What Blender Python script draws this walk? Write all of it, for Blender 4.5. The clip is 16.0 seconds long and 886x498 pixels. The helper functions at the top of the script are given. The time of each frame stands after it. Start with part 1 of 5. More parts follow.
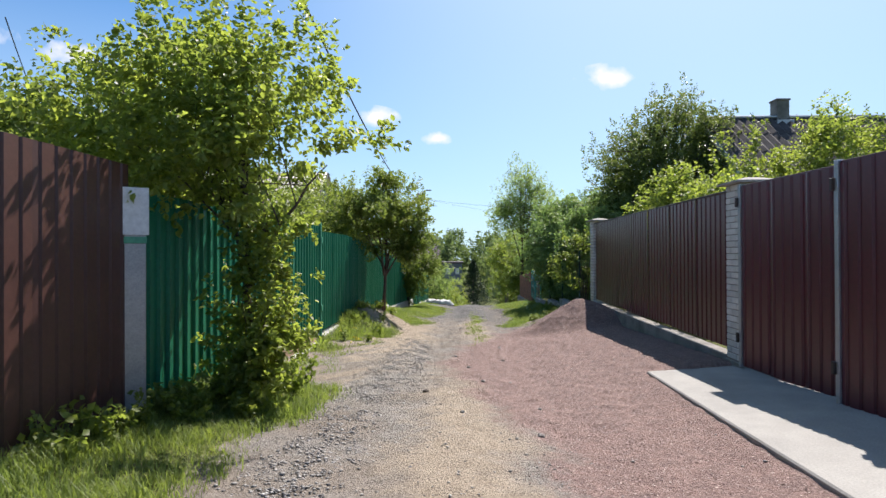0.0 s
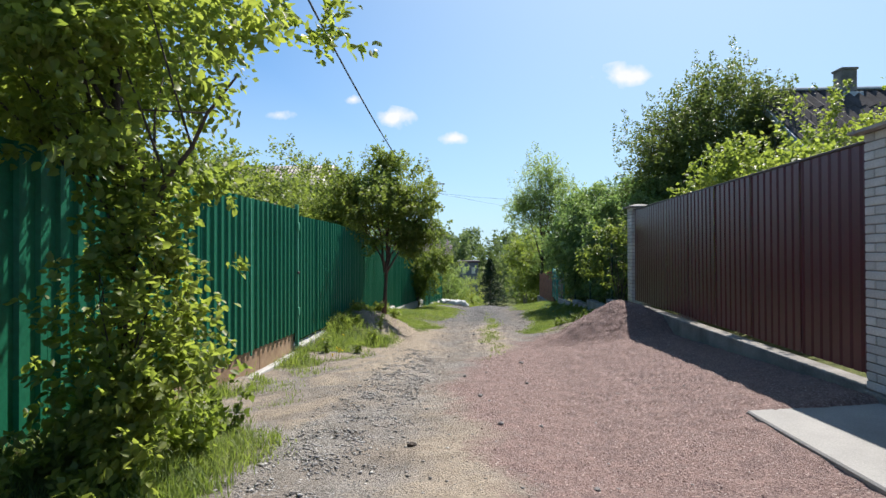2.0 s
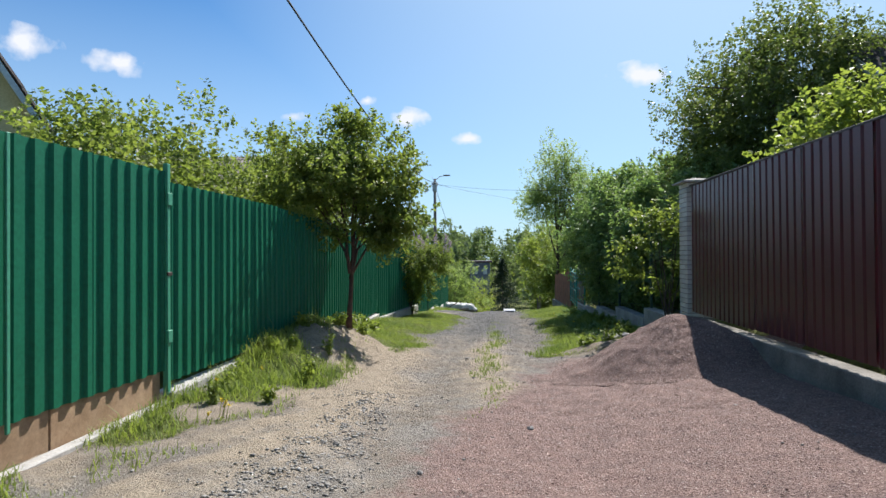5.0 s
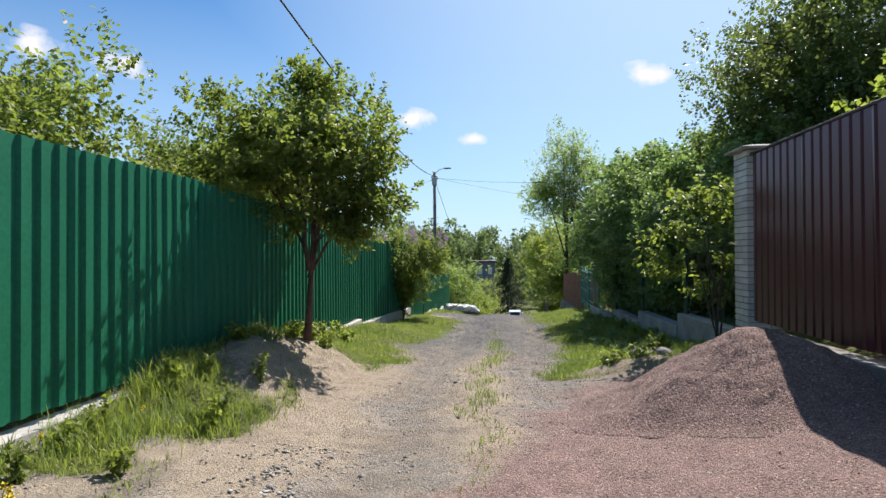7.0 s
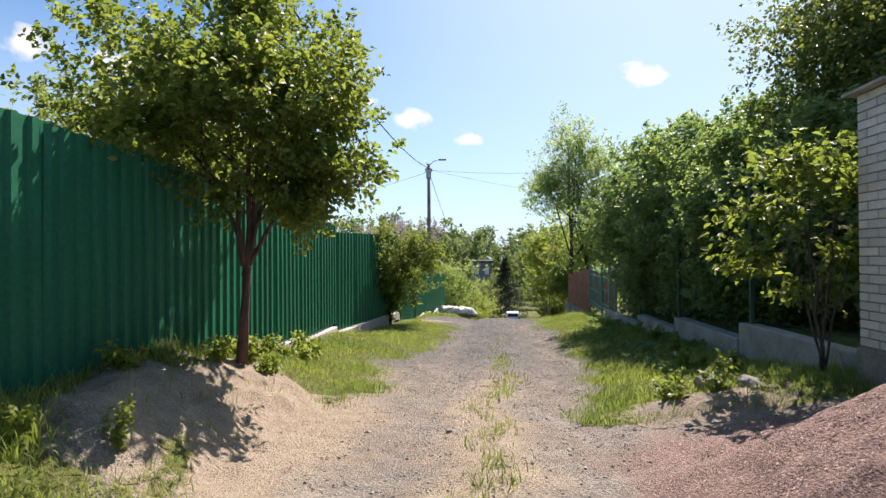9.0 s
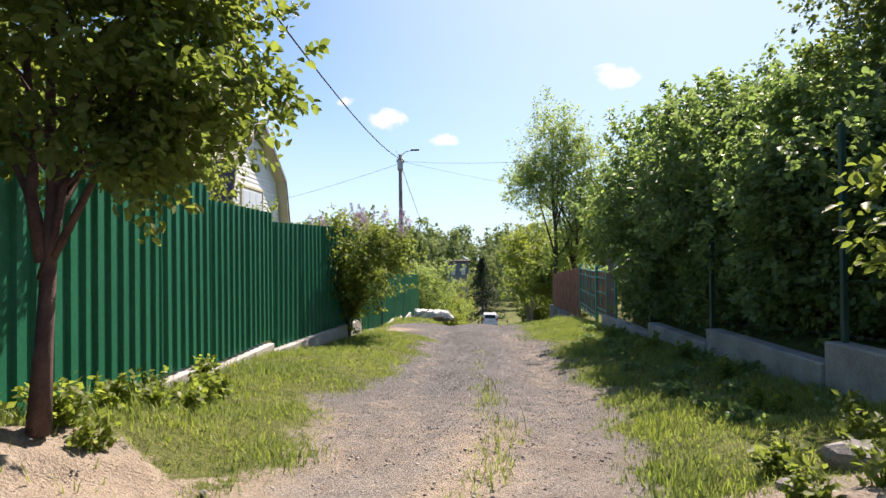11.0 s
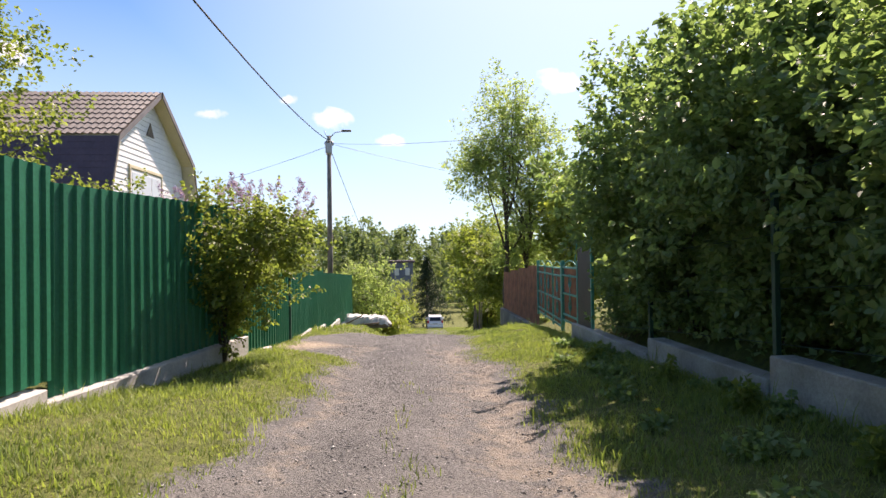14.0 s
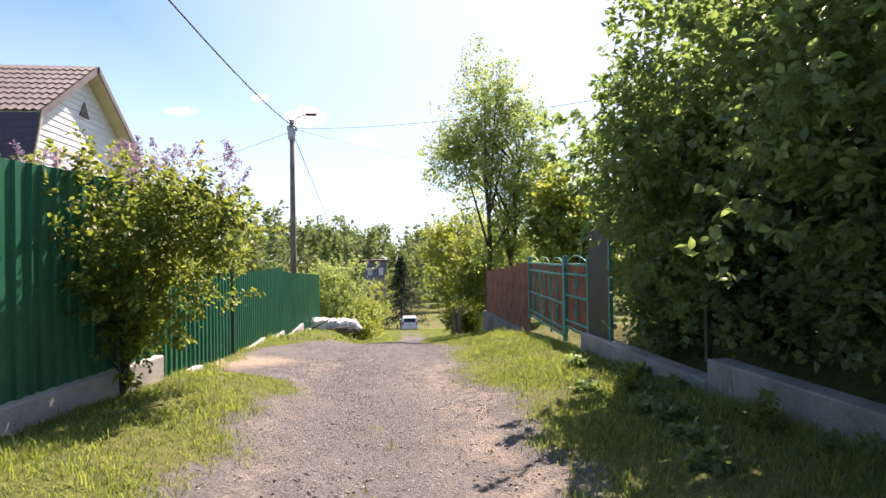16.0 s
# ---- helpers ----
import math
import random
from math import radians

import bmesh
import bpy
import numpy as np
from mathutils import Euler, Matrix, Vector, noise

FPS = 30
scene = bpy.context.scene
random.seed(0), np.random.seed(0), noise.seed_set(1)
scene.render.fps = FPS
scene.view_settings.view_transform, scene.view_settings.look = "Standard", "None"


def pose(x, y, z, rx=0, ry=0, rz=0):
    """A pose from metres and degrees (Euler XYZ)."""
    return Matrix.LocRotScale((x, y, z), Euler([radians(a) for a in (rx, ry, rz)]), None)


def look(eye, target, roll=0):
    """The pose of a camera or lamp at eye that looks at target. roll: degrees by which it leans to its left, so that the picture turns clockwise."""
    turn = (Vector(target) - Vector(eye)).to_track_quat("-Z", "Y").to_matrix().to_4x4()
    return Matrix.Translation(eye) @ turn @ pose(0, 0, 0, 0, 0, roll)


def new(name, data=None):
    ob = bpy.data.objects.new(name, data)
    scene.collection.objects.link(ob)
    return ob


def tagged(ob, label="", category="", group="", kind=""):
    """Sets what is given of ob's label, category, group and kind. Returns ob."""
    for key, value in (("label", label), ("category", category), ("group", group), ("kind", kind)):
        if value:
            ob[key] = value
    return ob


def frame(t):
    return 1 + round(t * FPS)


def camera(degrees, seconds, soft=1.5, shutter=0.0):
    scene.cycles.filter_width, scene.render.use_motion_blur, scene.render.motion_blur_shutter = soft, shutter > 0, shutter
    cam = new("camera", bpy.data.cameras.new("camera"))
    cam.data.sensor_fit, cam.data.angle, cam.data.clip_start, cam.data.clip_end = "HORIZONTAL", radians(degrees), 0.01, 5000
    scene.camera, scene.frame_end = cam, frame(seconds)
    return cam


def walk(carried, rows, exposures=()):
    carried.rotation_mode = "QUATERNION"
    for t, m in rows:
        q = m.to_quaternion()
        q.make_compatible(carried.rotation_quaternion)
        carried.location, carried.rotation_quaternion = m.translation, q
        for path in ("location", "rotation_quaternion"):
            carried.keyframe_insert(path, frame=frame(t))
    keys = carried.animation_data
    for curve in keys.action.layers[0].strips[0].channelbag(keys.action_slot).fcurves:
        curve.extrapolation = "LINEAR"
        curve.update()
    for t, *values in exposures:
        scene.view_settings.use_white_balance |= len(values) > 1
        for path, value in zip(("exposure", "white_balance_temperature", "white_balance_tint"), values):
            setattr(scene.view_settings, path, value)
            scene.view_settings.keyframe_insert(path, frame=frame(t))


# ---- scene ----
EXPOSURES = [(0.0, 0.82, 6450, 17), (3.5, 0.66, 6250, 13), (7.0, 0.74, 6500, 16), (9.0, 0.98, 7050, 22), (11.5, 1.02, 7100, 24), (12.5, 0.86, 7150, 24), (14.0, 1.15, 7350, 28), (16.0, 1.4, 7450, 33)]
cam = camera(75.6, 16.0)
METRES, EYE, TILT, LEAN, TURN = 17.92, 1.2, 0.0, 0.0, 0.7
ROWS = [
    (0.0, 0.0, 0.0, 0.0, 0.0, 0.41, 0.25),
    (0.5, 0.0007, 0.0314, -0.0009, 0.44, 0.4, 0.27),
    (1.0, 0.0035, 0.0608, -0.0037, 1.11, 0.42, 0.29),
    (1.5, 0.0055, 0.0938, -0.0059, 1.19, 0.39, 0.34),
    (2.0, 0.0084, 0.1247, -0.0088, 1.68, 0.4, 0.3),
    (2.5, 0.013, 0.1573, -0.0099, 1.7, 0.4, 0.35),
    (3.0, 0.017, 0.1882, -0.0116, 2.08, 0.43, 0.33),
    (3.5, 0.0224, 0.2191, -0.0134, 2.2, 0.46, 0.4),
    (6.0, 0.0372, 0.3759, -0.0171, 3.79, 0.46, 0.35),
    (6.5, 0.0409, 0.4044, -0.0195, 3.98, 0.52, 0.38),
    (7.0, 0.0416, 0.4363, -0.0218, 3.64, 0.5, 0.4),
    (7.5, 0.04, 0.4667, -0.023, 3.79, 0.48, 0.3),
    (8.0, 0.0405, 0.4993, -0.0258, 3.76, 0.48, 0.36),
    (8.5, 0.0379, 0.5313, -0.0254, 3.77, 0.45, 0.34),
    (9.0, 0.0371, 0.5624, -0.0284, 3.24, 0.54, 0.34),
    (11.5, 0.0376, 0.7255, -0.0344, 0.64, 0.56, 0.58),
    (12.0, 0.0395, 0.7568, -0.0369, 0.44, 0.55, 0.53),
    (12.5, 0.0428, 0.7897, -0.0385, -0.32, 0.58, 0.6),
    (13.0, 0.0476, 0.8193, -0.0398, -0.61, 0.59, 0.68),
    (13.5, 0.0548, 0.8479, -0.0416, -2.69, 0.65, 0.68),
    (14.0, 0.0581, 0.8773, -0.0425, -4.53, 0.6, 0.69),
    (14.5, 0.0592, 0.9067, -0.0449, -6.68, 0.63, 0.62),
    (15.0, 0.059, 0.9362, -0.0453, -7.1, 0.56, 0.62),
    (15.5, 0.0609, 0.9629, -0.0467, -7.08, 0.68, 0.64),
    (16.0, 0.0636, 0.9936, -0.0475, -7.12, 0.54, 0.77),
]
walk(cam, [(t, pose(0, 0, EYE, TILT, LEAN, TURN) @ pose(METRES * x, METRES * y, METRES * z, 90 + pitch, roll, yaw)) for t, x, y, z, yaw, pitch, roll in ROWS], EXPOSURES)

# ---- light ----
SUN_EL, SUN_AZ = radians(52), radians(27.2)
world = bpy.data.worlds.new("sky")
scene.world = world
world.use_nodes = True
wn, wl = world.node_tree.nodes, world.node_tree.links
wn.clear()
sky = wn.new("ShaderNodeTexSky")
sky.sky_type = "NISHITA"
sky.sun_disc = False
sky.sun_elevation, sky.sun_rotation = SUN_EL, SUN_AZ
sky.air_density, sky.dust_density, sky.ozone_density = 1.0, 0.4, 2.5
bg = wn.new("ShaderNodeBackground")
bg.inputs["Strength"].default_value = 0.078
wo = wn.new("ShaderNodeOutputWorld")


def wmath(op, a, c=None):
    k = wn.new("ShaderNodeMath")
    k.operation = op
    for i, v in enumerate((a, c)):
        if isinstance(v, (int, float)):
            k.inputs[i].default_value = v
        elif v is not None:
            wl.new(v, k.inputs[i])
    return k.outputs[0]


def wmix(fac, a, c):
    k = wn.new("ShaderNodeMix")
    k.data_type = "RGBA"
    wl.new(fac, k.inputs[0])
    wl.new(a, k.inputs[6])
    k.inputs[7].default_value = (*c, 1)
    return k.outputs[2]


# summer haze low down, and a few small fair-weather clouds
wtc = wn.new("ShaderNodeTexCoord")
wsep = wn.new("ShaderNodeSeparateXYZ")
wl.new(wtc.outputs["Generated"], wsep.inputs[0])
haze = wn.new("ShaderNodeMapRange")
haze.inputs[1].default_value, haze.inputs[2].default_value, haze.inputs[3].default_value, haze.inputs[4].default_value = 0.0, 0.40, 0.82, 0.0
wl.new(wsep.outputs[2], haze.inputs[0])
deep = wn.new("ShaderNodeMix")
deep.data_type, deep.blend_type = "RGBA", "MULTIPLY"
deep.inputs[0].default_value = 1.0
wl.new(sky.outputs[0], deep.inputs[6])
deep.inputs[7].default_value = (0.5, 0.88, 1.1, 1)
colour = wmix(haze.outputs[0], deep.outputs[2], (5.3, 6.95, 8.1))
to_sun = wn.new("ShaderNodeVectorMath")
to_sun.operation = "DOT_PRODUCT"
wl.new(wtc.outputs["Generated"], to_sun.inputs[0])
to_sun.inputs[1].default_value = (math.sin(SUN_AZ) * math.cos(SUN_EL), math.cos(SUN_AZ) * math.cos(SUN_EL), math.sin(SUN_EL))
glare = wn.new("ShaderNodeMapRange")
glare.inputs[1].default_value, glare.inputs[2].default_value, glare.inputs[3].default_value, glare.inputs[4].default_value = 0.64, 0.95, 0.0, 0.85
wl.new(to_sun.outputs["Value"], glare.inputs[0])
colour = wmix(glare.outputs[0], colour, (5.7, 7.2, 8.1))
wnoise = wn.new("ShaderNodeTexNoise")
wnoise.inputs["Scale"].default_value, wnoise.inputs["Detail"].default_value = 22, 6
wl.new(wtc.outputs["Generated"], wnoise.inputs["Vector"])
CLOUDS = [((0.27, 1, 0.305), 0.055), ((-0.135, 1, 0.238), 0.05), ((-0.335, 1, 0.247), 0.035), ((-0.66, 1, 0.35), 0.05), ((-0.86, 1, 0.40), 0.06), ((-0.2, 1, 0.272), 0.026), ((-0.02, 1, 0.20), 0.03)]
cover = None
for c, size in CLOUDS:
    c = Vector(c).normalized()
    off = wn.new("ShaderNodeVectorMath")
    off.operation = "SUBTRACT"
    wl.new(wtc.outputs["Generated"], off.inputs[0])
    off.inputs[1].default_value = c
    sq = wn.new("ShaderNodeVectorMath")
    sq.operation = "MULTIPLY"
    wl.new(off.outputs[0], sq.inputs[0])
    sq.inputs[1].default_value = (1, 1, 2.3)
    ln = wn.new("ShaderNodeVectorMath")
    ln.operation = "LENGTH"
    wl.new(sq.outputs[0], ln.inputs[0])
    near = wmath("SUBTRACT", 1.0, wmath("DIVIDE", ln.outputs["Value"], size))
    cover = near if cover is None else wmath("MAXIMUM", cover, near)
amount = wmath("ADD", cover, wmath("MULTIPLY", wmath("SUBTRACT", wnoise.outputs["Fac"], 0.62), 2.6))
puff = wn.new("ShaderNodeMapRange")
puff.inputs[1].default_value, puff.inputs[2].default_value = 0.0, 0.6
wl.new(wmath("MINIMUM", amount, wmath("MULTIPLY", cover, 3.0)), puff.inputs[0])
colour = wmix(puff.outputs[0], colour, (7.6, 7.8, 8.0))
wl.new(colour, bg.inputs[0])
wl.new(bg.outputs[0], wo.inputs[0])
sun = new("sun", bpy.data.lights.new("sun", "SUN"))
sun.data.energy, sun.data.angle, sun.data.color = 5.0, radians(0.5), (1.0, 0.95, 0.86)
SUN_DIR = Vector((math.sin(SUN_AZ) * math.cos(SUN_EL), math.cos(SUN_AZ) * math.cos(SUN_EL), math.sin(SUN_EL)))
sun.matrix_world = look(SUN_DIR * 50, (0, 0, 0))


# ---- materials ----
def mat(name):
    m = bpy.data.materials.new(name)
    m.use_nodes = True
    return m, m.node_tree.nodes, m.node_tree.links, m.node_tree.nodes["Principled BSDF"]


def ramp(n, stops):
    r = n.new("ShaderNodeValToRGB")
    e = r.color_ramp.elements
    while len(e) < len(stops):
        e.new(0.5)
    for k, (p, c) in zip(e, stops):
        k.position, k.color = p, (*c, 1)
    return r


def tex(n, l, scale, detail=6, rough=0.6, coord="Object"):
    tc = n.new("ShaderNodeTexCoord")
    t = n.new("ShaderNodeTexNoise")
    t.inputs["Scale"].default_value, t.inputs["Detail"].default_value, t.inputs["Roughness"].default_value = scale, detail, rough
    l.new(tc.outputs[coord], t.inputs["Vector"])
    return t


def mixc(n, l, fac, a, b, mode="MIX"):
    m = n.new("ShaderNodeMix")
    m.data_type, m.blend_type = "RGBA", mode
    for k, v in ((0, fac), (6, a), (7, b)):
        if isinstance(v, (int, float)):
            m.inputs[k].default_value = v
        elif isinstance(v, tuple):
            m.inputs[k].default_value = (*v, 1)
        else:
            l.new(v, m.inputs[k])
    return m.outputs[2]


def bump(n, l, b, h, strength, dist):
    u = n.new("ShaderNodeBump")
    u.inputs["Strength"].default_value, u.inputs["Distance"].default_value = strength, dist
    l.new(h, u.inputs["Height"])
    l.new(u.outputs[0], b.inputs["Normal"])


def surface(name, c1, c2, rough=0.8, metal=0.0, scale=3.0, fine=60.0, bumps=0.3, dist=0.004, vary=0.0, spec=0.5, coord="Object"):
    """A worn surface: two colours in broad stains, fine grain, relief, and a shade of its own for each piece."""
    m, n, l, b = mat(name)
    broad, grain = tex(n, l, scale, coord=coord), tex(n, l, fine, 4, coord=coord)
    r = ramp(n, [(0.35, c1), (0.65, c2)])
    l.new(broad.outputs["Fac"], r.inputs[0])
    g = ramp(n, [(0.3, (0.75,) * 3), (0.7, (1.0,) * 3)])
    l.new(grain.outputs["Fac"], g.inputs[0])
    c = mixc(n, l, 1.0, r.outputs[0], g.outputs[0], "MULTIPLY")
    if vary:
        oi = n.new("ShaderNodeObjectInfo")
        v = ramp(n, [(0.0, (1 - vary,) * 3), (1.0, (1.0,) * 3)])
        l.new(oi.outputs["Random"], v.inputs[0])
        c = mixc(n, l, 1.0, c, v.outputs[0], "MULTIPLY")
    l.new(c, b.inputs["Base Color"])
    b.inputs["Roughness"].default_value, b.inputs["Metallic"].default_value = rough, metal
    b.inputs["Specular IOR Level"].default_value = spec
    bump(n, l, b, grain.outputs["Fac"], bumps, dist)
    return m


def leafy(name, dark, light, trans=0.55, rough=0.45):
    """Leaves: each with a shade between two greens, letting some light through."""
    m, n, l, b = mat(name)
    geo = n.new("ShaderNodeNewGeometry")
    dark = tuple(0.7 * a + 0.3 * c for a, c in zip(dark, light))
    r = ramp(n, [(0.0, dark), (0.85, light), (1.0, tuple(min(1, c * 1.12) for c in light))])
    l.new(geo.outputs["Random Per Island"], r.inputs[0])
    t = tex(n, l, 0.9, 3)
    s = ramp(n, [(0.35, (0.7, 0.75, 0.7)), (0.65, (1.05, 1.0, 0.9))])
    l.new(t.outputs["Fac"], s.inputs[0])
    c = mixc(n, l, 1.0, r.outputs[0], s.outputs[0], "MULTIPLY")
    l.new(c, b.inputs["Base Color"])
    b.inputs["Roughness"].default_value = rough
    b.inputs["Specular IOR Level"].default_value = 0.32
    tr = n.new("ShaderNodeBsdfTranslucent")
    l.new(mixc(n, l, 1.0, c, (1.68, 1.75, 0.95), "MULTIPLY"), tr.inputs[0])
    mx = n.new("ShaderNodeMixShader")
    mx.inputs[0].default_value = trans
    l.new(b.outputs[0], mx.inputs[1])
    l.new(tr.outputs[0], mx.inputs[2])
    l.new(mx.outputs[0], n["Material Output"].inputs["Surface"])
    return m


M_GREEN = surface("green_sheet", (0.011, 0.15, 0.08), (0.016, 0.178, 0.098), 0.46, 0, 1.2, 30, 0.05, 0.001, 0.1, 0.2)
M_MAROON = surface("maroon_sheet", (0.092, 0.011, 0.022), (0.112, 0.015, 0.028), 0.33, 0, 1.2, 30, 0.05, 0.001, 0.12)
M_BROWN = surface("brown_sheet", (0.075, 0.03, 0.024), (0.095, 0.04, 0.03), 0.45, 0, 1.5, 30, 0.05, 0.001, 0.1)
M_GALV = surface("galvanised_metal", (0.36, 0.38, 0.39), (0.46, 0.47, 0.48), 0.45, 0.6, 6, 80, 0.1)
M_GREENPAINT = surface("green_painted_post", (0.05, 0.28, 0.17), (0.08, 0.34, 0.22), 0.45, 0, 3, 40, 0.1)
M_DARKGREEN = surface("dark_green_post", (0.008, 0.05, 0.035), (0.012, 0.07, 0.05), 0.5, 0, 4, 40, 0.1)
M_CONC = surface("concrete", (0.36, 0.35, 0.33), (0.52, 0.50, 0.47), 0.9, 0, 2.2, 45, 0.6, 0.01)
M_CONCDARK = surface("weathered_concrete", (0.15, 0.14, 0.12), (0.29, 0.27, 0.24), 0.95, 0, 2.5, 40, 0.8, 0.012)
M_WALL = surface("stained_wall_concrete", (0.27, 0.252, 0.228), (0.47, 0.445, 0.41), 0.95, 0, 1.8, 40, 0.8, 0.012)
M_SLAB = surface("slab_concrete", (0.27, 0.262, 0.24), (0.36, 0.35, 0.32), 0.85, 0, 1.5, 70, 0.4, 0.006)
M_BRICK = surface("silicate_brick", (0.64, 0.62, 0.57), (0.76, 0.74, 0.69), 0.85, 0, 5, 90, 0.4, 0.004, 0.25)
M_MORTAR = surface("mortar", (0.2, 0.185, 0.165), (0.3, 0.28, 0.25), 0.95, 0, 5, 60)
M_BOARD = surface("tan_board", (0.33, 0.21, 0.12), (0.45, 0.31, 0.19), 0.8, 0, 4, 40, 0.4, 0.004, 0.2)
M_TEAL = surface("teal_paint", (0.03, 0.26, 0.22), (0.06, 0.36, 0.31), 0.5, 0, 6, 60, 0.2)
M_RUST = surface("rusty_sheet", (0.19, 0.065, 0.032), (0.42, 0.155, 0.075), 0.85, 0.1, 2.5, 40, 0.5)
M_DARKSHEET = surface("dark_brown_sheet", (0.035, 0.022, 0.018), (0.06, 0.036, 0.028), 0.6, 0, 3, 40, 0.2)
M_BARK = surface("bark", (0.06, 0.045, 0.035), (0.14, 0.11, 0.09), 0.95, 0, 8, 60, 1.0, 0.02)
M_BARKRED = surface("cherry_bark", (0.07, 0.035, 0.03), (0.15, 0.09, 0.075), 0.8, 0, 9, 70, 0.8, 0.015)
M_SIDING = surface("white_siding", (0.74, 0.75, 0.76), (0.82, 0.82, 0.82), 0.5, 0, 2, 20, 0.05, 0.002, 0.06)
M_TILEROOF = surface("grey_brown_roof_tile", (0.13, 0.105, 0.09), (0.19, 0.155, 0.135), 0.45, 0, 2, 20, 0.1)
M_PURPLEROOF = surface("dark_plum_roof", (0.075, 0.048, 0.068), (0.10, 0.066, 0.09), 0.5, 0, 2, 20, 0.1)
M_CREAM = surface("cream_fascia", (0.6, 0.52, 0.34), (0.68, 0.6, 0.42), 0.6, 0, 2, 30, 0.1)
M_SLATE = surface("grey_corrugated_roof", (0.05, 0.042, 0.04), (0.10, 0.088, 0.085), 0.95, 0, 2.5, 40, 0.4)
M_BLUEWALL = surface("pale_blue_boards", (0.42, 0.5, 0.56), (0.55, 0.62, 0.66), 0.7, 0, 3, 30, 0.2)
M_YELLOWWALL = surface("pale_yellow_boards", (0.55, 0.46, 0.24), (0.66, 0.56, 0.32), 0.7, 0, 3, 30, 0.2)
M_POLE = surface("pole_concrete", (0.16, 0.14, 0.12), (0.26, 0.235, 0.21), 0.9, 0, 3, 40, 0.4)
M_BLACK = surface("black_cable", (0.012, 0.012, 0.013), (0.02, 0.02, 0.02), 0.6)
M_WHITECAR = surface("white_car_paint", (0.76, 0.77, 0.78), (0.8, 0.8, 0.8), 0.25, 0, 1, 20, 0.0)
M_TYRE = surface("tyre_rubber", (0.02, 0.02, 0.02), (0.03, 0.03, 0.03), 0.85)
M_REDLAMP = surface("red_lens", (0.4, 0.01, 0.01), (0.5, 0.02, 0.015), 0.3)
M_TARP = surface("white_sheeting", (0.3, 0.3, 0.29), (0.66, 0.66, 0.65), 0.5, 0, 3, 30, 0.3, 0.01)
M_WOOD = surface("grey_wood", (0.11, 0.085, 0.065), (0.22, 0.18, 0.14), 0.9, 0, 5, 50, 0.5)
M_STONE = surface("grey_stone", (0.22, 0.21, 0.2), (0.4, 0.38, 0.36), 0.9, 0, 9, 60, 0.8, 0.01, 0.3)
M_SHED = surface("blue_grey_shed", (0.10, 0.12, 0.17), (0.15, 0.17, 0.23), 0.7)
M_LILAC = leafy("lilac_blossom", (0.28, 0.19, 0.46), (0.47, 0.37, 0.66), 0.25, 0.8)
M_UMBEL = leafy("elder_blossom", (0.5, 0.5, 0.36), (0.7, 0.7, 0.55), 0.25, 0.8)
M_LEAF_MID = leafy("fresh_green_leaf", (0.1, 0.14, 0.04), (0.205, 0.25, 0.08), 0.52)
M_LEAF_YEL = leafy("yellow_green_leaf", (0.13, 0.175, 0.045), (0.26, 0.305, 0.09), 0.57)
M_LEAF_DARK = leafy("dark_green_leaf", (0.07, 0.095, 0.036), (0.145, 0.185, 0.066), 0.45)
M_LEAF_HEDGE = leafy("hedge_leaf", (0.115, 0.175, 0.09), (0.22, 0.31, 0.15), 0.45)
M_LEAF_PALE = leafy("grey_green_leaf", (0.15, 0.21, 0.1), (0.29, 0.36, 0.18), 0.6)
M_NEEDLE = leafy("spruce_needle", (0.012, 0.03, 0.014), (0.03, 0.055, 0.026), 0.15, 0.6)
M_GRASS = leafy("grass_blade", (0.11, 0.165, 0.045), (0.245, 0.3, 0.1), 0.45, 0.5)
# greens paled and blued to paint in the haze of distance
M_LEAF_FAR = leafy("haze_tinted_leaf", (0.11, 0.155, 0.085), (0.17, 0.22, 0.12), 0.4, 0.8)

m, n, l, b = mat("window_glass")
b.inputs["Base Color"].default_value = (0.5, 0.53, 0.55, 1)
b.inputs["Roughness"].default_value = 0.05
b.inputs["Specular IOR Level"].default_value = 0.8
M_GLASS = m
M_DANDELION = surface("dandelion_yellow", (0.78, 0.58, 0.02), (0.85, 0.68, 0.04), 0.8)
M_CARGLASS = surface("dark_car_glass", (0.02, 0.024, 0.028), (0.03, 0.034, 0.038), 0.15)


